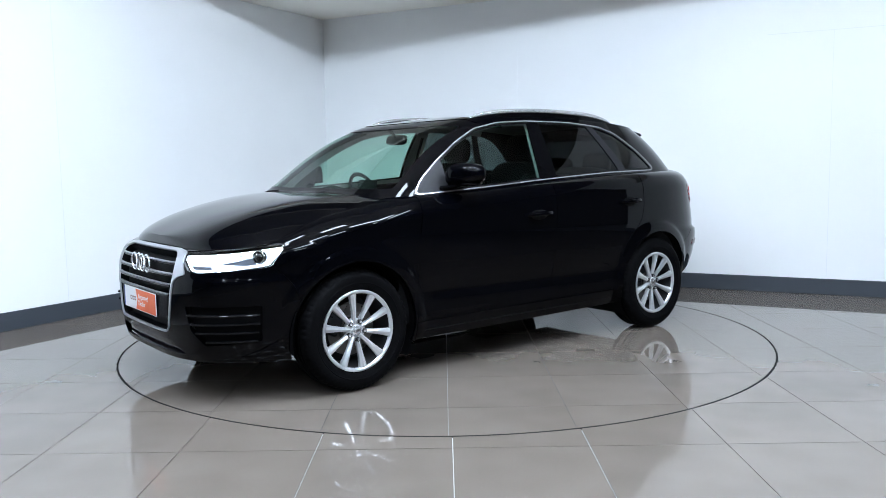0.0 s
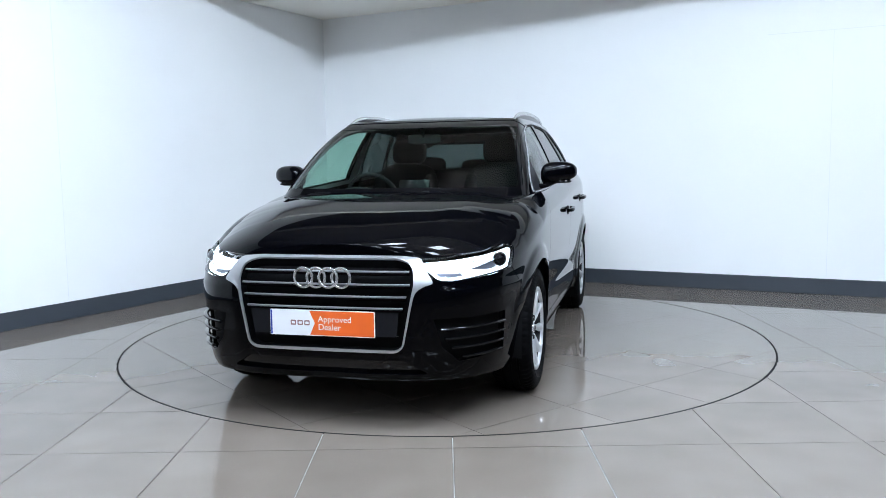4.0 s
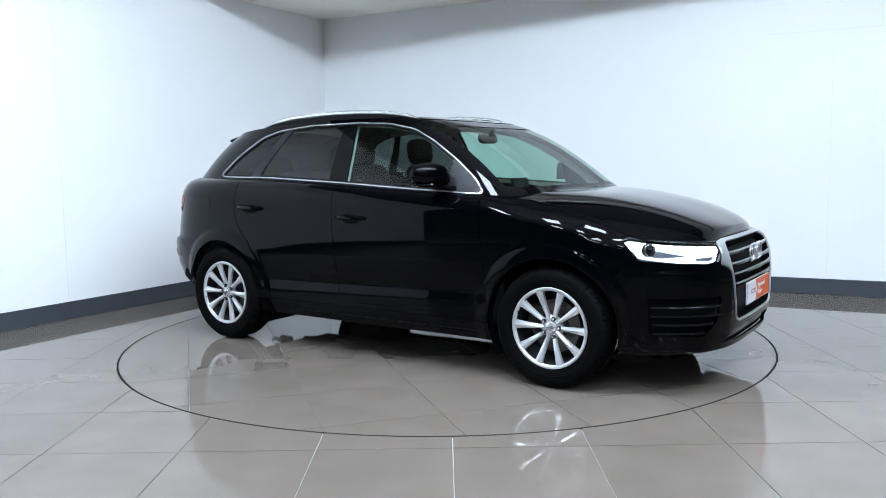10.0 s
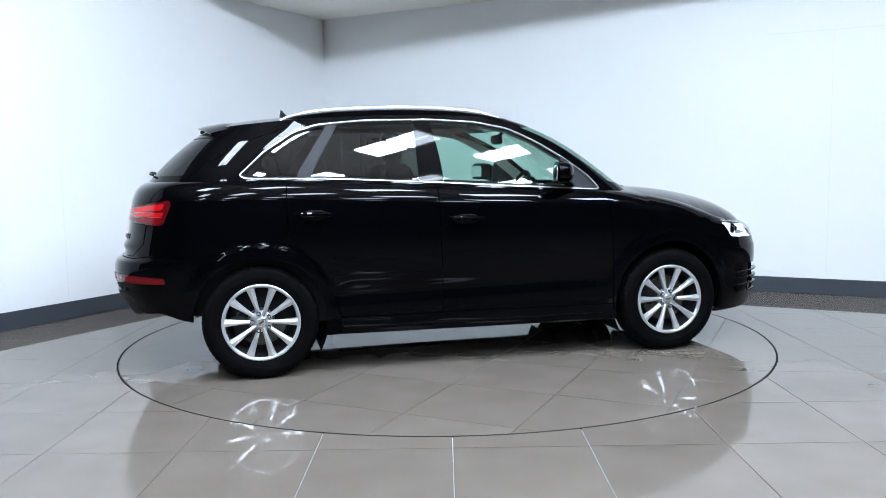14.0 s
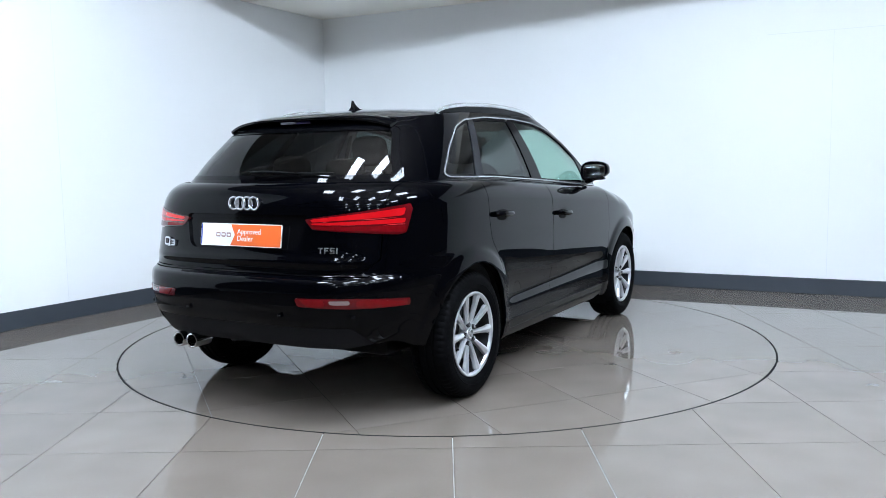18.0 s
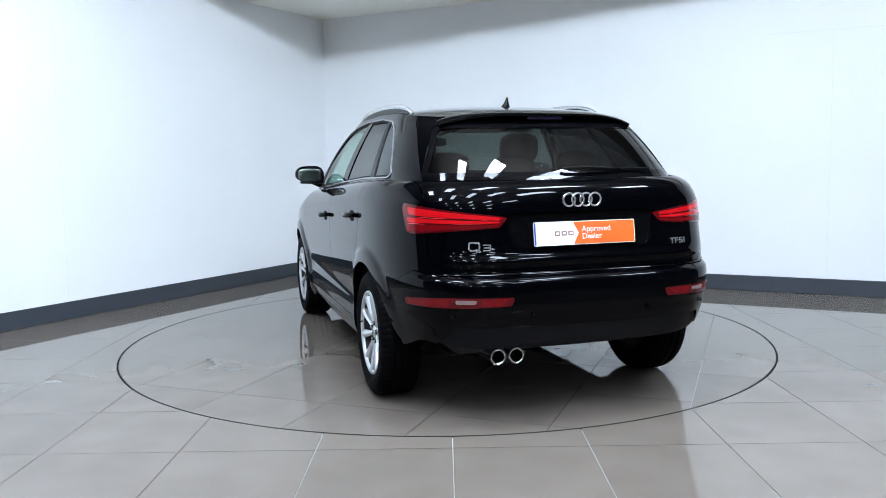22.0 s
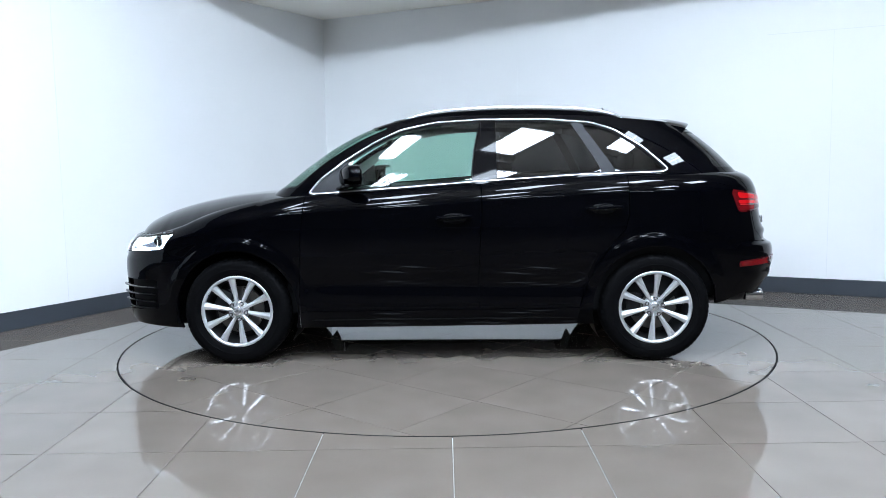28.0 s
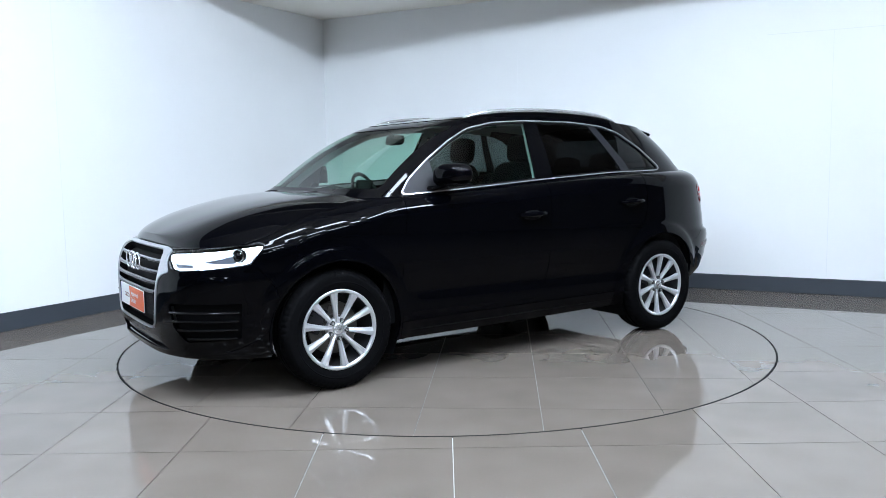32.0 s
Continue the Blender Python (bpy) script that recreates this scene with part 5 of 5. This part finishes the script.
def build_spoiler():
    ys = np.linspace(-0.545, 0.545, 41)
    vs, fs = [], []
    for y in ys:
        k = (y / 0.545) ** 2
        tip = -1.655 + 0.10 * k ** 1.4
        x0 = -1.36
        drop = 0.010 * k + 0.042 * k ** 2.2
        zt = float(roof_mid(x0)) - 0.012 - drop * 1.2
        ze = 1.492 - drop * 0.9
        sec = [(x0, zt - 0.02), (x0, zt + 0.004), ((x0 + tip) / 2, (zt + ze) / 2 + 0.013), (tip + 0.02, ze + 0.004), (tip, ze - 0.004), (tip + 0.004, ze - 0.014), (tip + 0.05, ze - 0.034), (x0 - 0.18, zt - 0.085)]
        for x, z in sec:
            vs.append((x, float(y), z))
    m = 8
    for i in range(len(ys) - 1):
        for j in range(m):
            a, b = i * m + j, i * m + (j + 1) % m
            fs.append((a, b, b + m, a + m))
    fs += [tuple(range(m))[::-1], tuple((len(ys) - 1) * m + j for j in range(m))]
    sp = link_mesh("spoiler", vs, fs, M_PAINT, CAR, "gloss black roof spoiler", sharp=30)
    bm = bmesh.new()
    box(bm, -1.640, -1.61, -0.10, 0.10, 1.458, 1.475, bevel=0.004)
    part("brake_light", bm, M_BRAKEBAR, sp, "dark high brake light")
    # aerial fin
    vs, fs = [], []
    prof = [(-1.015, 0.0), (-1.055, 0.010), (-1.088, 0.030), (-1.112, 0.060), (-1.120, 0.060), (-1.126, 0.022), (-1.142, 0.0)]
    for x, h in prof:
        w = 0.015 * (1 - h / 0.075) + 0.002
        z0 = float(roof_mid(x)) - 0.004
        vs += [(x, -w, z0 + h * 0.35), (x, -w * 0.5, z0 + h), (x, w * 0.5, z0 + h), (x, w, z0 + h * 0.35), (x, w + 0.006, z0 - 0.002), (x, -w - 0.006, z0 - 0.002)]
    for i in range(len(prof) - 1):
        for j in range(6):
            a, b = i * 6 + j, i * 6 + (j + 1) % 6
            fs.append((a, b, b + 6, a + 6))
    fs += [tuple(range(6))[::-1], tuple(range(36, 42))]
    link_mesh("aerial_fin", vs, fs, M_GLOSSBLACK, CAR, "black roof aerial fin")
    # rear wiper
    v, f = tube([(-1.942, 0.045, 1.205), (-1.950, 0.02, 1.207), (-1.953, -0.06, 1.209), (-1.951, -0.15, 1.206), (-1.944, -0.24, 1.201)], [0.009, 0.012, 0.012, 0.010, 0.007], 10, 0.75)
    wp = link_mesh("rear_wiper", v, f, M_DARKPLASTIC, CAR, "black rear wiper")
    v, f = tube([(-1.945, -0.22, 1.202), (-1.940, -0.27, 1.199)], [0.008, 0.005], 8, 0.8)
    link_mesh("wiper_arm", v, f, M_GLOSSBLACK, wp)
    v, f = tube([(-1.942, -0.10, 1.199), (-1.935, -0.25, 1.199), (-1.905, -0.45, 1.198)], 0.006, 6, 1.2)
    link_mesh("wiper_blade", v, f, M_DARKPLASTIC, wp)
    # wiper arms that rise over the bonnet's rear edge
    for y0, y1 in ((-0.52, -0.20), (0.10, 0.42)):
        v, f = tube([(1.150, y0, 1.055), (1.125, y0 + 0.02, 1.068), (1.09, (y0 + y1) / 2, 1.078), (1.06, y1, 1.080)], [0.014, 0.011, 0.008, 0.006], 8, 0.8)
        link_mesh("wiper_arm", v, f, M_DARKPLASTIC, CAR, "black windscreen wiper arm")
    # washer cowl with front wipers
    for s, y0, y1 in ((1, -0.42, 0.18), (1, 0.12, 0.60)):
        pts = []
        for t in np.linspace(0, 1, 9):
            y = y0 + (y1 - y0) * t
            pts.append((1.085 - 0.10 * (y / 0.7) ** 2, y, 1.076 + 0.006 * math.sin(t * 3)))
        v, f = tube(pts, 0.007, 6, 0.8)
        link_mesh("front_wiper", v, f, M_DARKPLASTIC, CAR, "black windscreen wiper")
    vs, fs = [], []
    ys = np.linspace(-0.76, 0.76, 33)
    for y in ys:
        q = (y / 0.78) ** 2
        vs += [(1.155 - 0.19 * q, float(y), 1.055 - 0.03 * q), (1.03 - 0.16 * q, float(y), 1.058 - 0.012 * q), (0.93 - 0.12 * q, float(y), 1.060)]
    for i in range(len(ys) - 1):
        for j in range(2):
            a = i * 3 + j
            fs.append((a, a + 1, a + 4, a + 3))
    link_mesh("scuttle", vs, fs, M_DARKPLASTIC, CAR, "black scuttle panel under the windscreen")


def build_handles():
    for (ob_f, ob_r), s in zip(zip(DOORS["front"], DOORS["rear"]), (1, -1)):
        for ob, x, z in ((ob_f, -0.068, 0.908), (ob_r, -0.978, 0.955)):
            y = float(half_w(z))
            v, f = superblob(0.075, 0.006, 0.032, 0.8, 0.9, 24, 10)
            link_mesh("handle_cup", [(x + p.x, s * (y - 0.001 + p.y), z - 0.004 + p.z) for p in v], f, M_DARKPLASTIC, ob, "dark handle recess")
            pts, rad = [], []
            for t in np.linspace(-1, 1, 17):
                pts.append((x + 0.105 * t, s * (y + 0.010 + 0.026 * (1 - t ** 4)), z + 0.003 - 0.004 * t))
                rad.append(0.012 + 0.006 * (1 - t * t))
            v, f = tube(pts, rad, 10, 0.95)
            link_mesh("door_handle", v, f, M_PAINT, ob, "gloss black door handle")
    for s in (1, -1):
        # rubbing crease on the sills and mud flap edges
        v, f = tube([(0.86, s * 0.858, 0.275), (0.0, s * 0.859, 0.277), (-0.84, s * 0.858, 0.28)], 0.006, 6)
        link_mesh("sill_strip", v, f, M_DARKPLASTIC, CAR, "dark sill strip")


def build_exhaust():
    for y in (0.360, 0.452):
        vs, fs = revolve([(0.030, 0.0), (0.030, 0.11), (0.033, 0.112), (0.038, 0.110), (0.0385, 0.10), (0.0385, 0.0)], 32)
        R = pose(-1.988, y, 0.342, 0, 0, 90)
        link_mesh("exhaust_tip", [R @ Vector(p) for p in vs], fs, M_CHROME, CAR, "chrome exhaust tip", sharp=50)
        vs, fs = revolve([(0.001, 0.02), (0.0305, 0.02)], 24)
        link_mesh("exhaust_bore", [R @ Vector(p) for p in vs], fs, M_DARKPLASTIC, CAR)


# ---- the car: inside ----
def blob(name, a, b, c, e1, e2, m, material, parent, label=""):
    vs, fs = superblob(a, b, c, e1, e2)
    return link_mesh(name, [m @ p for p in vs], fs, material, parent, label)


def build_inside():
    # trim behind the doors and under the roof
    panel("door_trim", carve(LOW, lambda v: 1.0 - v[:, 0], lambda v: v[:, 0] + 1.95, lambda v: v[:, 2] - 0.3), M_TRIM, "dark inner trim", offset=-0.075, rim=0)
    panel("headliner", ROOF, M_LINER, "pale headliner", offset=-0.03, rim=0, middle=True)
    posts = carve(UP, pos(DLO_S, -0.012), lambda v: SCREEN_F(v) + 0.004, pos(BACK_F, 0.0))
    panel("pillar_trim", carve(posts, lambda v: v[:, 0] + 0.9), M_LINER, "pale pillar trim", offset=-0.028, rim=0, middle=True)
    panel("rear_pillar_trim", carve(posts, lambda v: -0.9 - v[:, 0]), M_TRIM, "dark rear pillar trim", offset=-0.028, rim=0, middle=True)
    panel("pillar_trim", carve(UP, neg(DLO_S, -0.004), neg(PILLAR_B0, 0.0), pos(PILLAR_B1, 0.0)), M_LINER, "pale centre pillar trim", offset=-0.035, rim=0)
    bm = bmesh.new()
    box(bm, -1.60, 0.95, -0.62, 0.62, 0.36, 0.42)
    part("cabin_floor", bm, M_TRIM, CAR, "dark cabin floor", smooth=False)
    bm = bmesh.new()
    box(bm, -1.88, -1.15, -0.74, 0.74, 1.02, 1.05, bevel=0.01)
    part("parcel_shelf", bm, M_TRIM, CAR, "dark parcel shelf")
    # dashboard
    vs, fs = [], []
    ys = np.linspace(-0.77, 0.77, 41)
    for y in ys:
        hump = 0.045 * math.exp(-((y + 0.36) / 0.17) ** 2)
        q = (y / 0.78) ** 2
        for x, z in ((1.00 - 0.16 * q, 1.03), (0.85 - 0.08 * q, 1.055 + hump * 0.5), (0.70, 1.055 + hump), (0.60, 1.03 + hump), (0.585, 0.97), (0.62, 0.80), (0.66, 0.5)):
            vs.append((x, float(y), z))
    for i in range(len(ys) - 1):
        for j in range(6):
            a = i * 7 + j
            fs.append((a, a + 7, a + 8, a + 1))
    link_mesh("dashboard", vs, fs, M_TRIM, CAR, "dark dashboard")
    bm = bmesh.new()
    box(bm, -0.012, 0.012, -0.10, 0.10, 0.0, 0.090, pose(0.66, 0.0, 1.05, 0, -12, 0), 0.006)
    part("screen", bm, M_GLOSSBLACK, CAR, "raised display screen")
    bm = bmesh.new()
    box(bm, -0.35, 0.62, -0.10, 0.10, 0.42, 0.74, bevel=0.03)
    part("centre_console", bm, M_TRIM, CAR, "dark centre console")
    # steering wheel on the car's right
    v, f = ring_mesh(0.178, 0.014, 48, 10)
    R = pose(0.43, -0.36, 1.01, 0, 22, 0)
    sw = link_mesh("steering_wheel", [R @ Vector(p) for p in v], f, M_TRIM, CAR, "black steering wheel")
    blob("airbag_boss", 0.03, 0.075, 0.065, 0.7, 0.7, R @ pose(-0.01, 0, 0), M_TRIM, sw)
    for a in (0, 180, 270):
        bm = bmesh.new()
        box(bm, -0.008, 0.008, 0.06, 0.172, -0.018, 0.018, R @ pose(0, 0, 0, a, 0, 0), 0.005)
        part("wheel_spoke", bm, M_SATIN, sw, "silver spoke")
    v, f = tube([R @ Vector((0.0, 0, 0)), R @ Vector((0.22, 0, 0))], 0.035, 10)
    link_mesh("steering_column", v, f, M_TRIM, sw)
    # seats
    for y in (0.36, -0.36):
        st = new("front_seat")
        st.parent = CAR
        st["label"] = "black cloth front seat"
        blob("seat_cushion", 0.27, 0.25, 0.10, 0.5, 0.6, pose(0.02, y, 0.63, 0, -6, 0), M_CLOTH, st)
        blob("seat_back", 0.085, 0.245, 0.33, 0.5, 0.6, pose(-0.32, y, 0.92, 0, -14, 0), M_CLOTH, st)
        for q in (-0.2, 0.2):
            blob("bolster", 0.08, 0.055, 0.27, 0.6, 0.8, pose(-0.26, y + q, 0.90, 0, -14, 0), M_CLOTH, st)
        blob("headrest", 0.055, 0.135, 0.10, 0.6, 0.7, pose(-0.43, y, 1.335, 0, -8, 0), M_CLOTH, st)
        for q in (-0.05, 0.05):
            v, f = tube([(-0.39, y + q, 1.17), (-0.42, y + q, 1.30)], 0.007, 8)
            link_mesh("headrest_post", v, f, M_CHROME, st, "chrome headrest post")
    st = new("rear_bench")
    st.parent = CAR
    st["label"] = "black cloth rear bench"
    blob("seat_cushion", 0.26, 0.66, 0.10, 0.4, 0.3, pose(-0.80, 0, 0.66, 0, -5, 0), M_CLOTH, st)
    blob("seat_back", 0.08, 0.66, 0.28, 0.4, 0.3, pose(-1.12, 0, 0.92, 0, -16, 0), M_CLOTH, st)
    for y in (-0.40, 0.0, 0.40):
        blob("headrest", 0.045, 0.13, 0.075, 0.6, 0.6, pose(-1.20, y, 1.225 if y else 1.20, 0, -10, 0), M_CLOTH, st)
    # inner mirror, visors, grab handle
    blob("inner_mirror", 0.018, 0.115, 0.034, 0.5, 0.6, pose(0.40, 0.0, 1.405, 0, -10, 0), M_TRIM, CAR, "black inner mirror")
    v, f = tube([(0.41, 0, 1.42), (0.46, 0, 1.475)], 0.012, 8)
    link_mesh("mirror_stem", v, f, M_TRIM, CAR)
    for y in (0.34, -0.34):
        bm = bmesh.new()
        box(bm, -0.09, 0.09, -0.17, 0.17, -0.008, 0.008, pose(0.26, y, 1.495, 0, 12, 0), 0.006)
        part("sun_visor", bm, M_LINER, CAR, "pale sun visor")
    for s in (1, -1):
        v, f = tube([(-0.26, s * 0.735, 1.0), (-0.27, s * 0.69, 1.25), (-0.29, s * 0.62, 1.45)], 0.016, 6, 0.4)
        link_mesh("seat_belt", v, f, M_CLOTH, CAR, "black seat belt")


build_grille()
build_headlamps()
build_taillamps()
build_side_glass()
build_badges()
build_wheels()
build_mirrors()
build_rails()
build_spoiler()
build_handles()
build_exhaust()
build_sensors()
build_inside()


# ---- motion of the turntable and the car ----
def motions():
    table, car = [], []
    for t, a in TURN:
        table.append((t, pose(0, 0, 0, 0, 0, a)))
        car.append((t, pose(0, 0, 0, 0, 0, a + HOME) @ pose(CAR_X, CAR_Y, 0)))
    walk(TABLE, table)
    walk(CAR, car)


lay_floor()
lay_table()
motions()
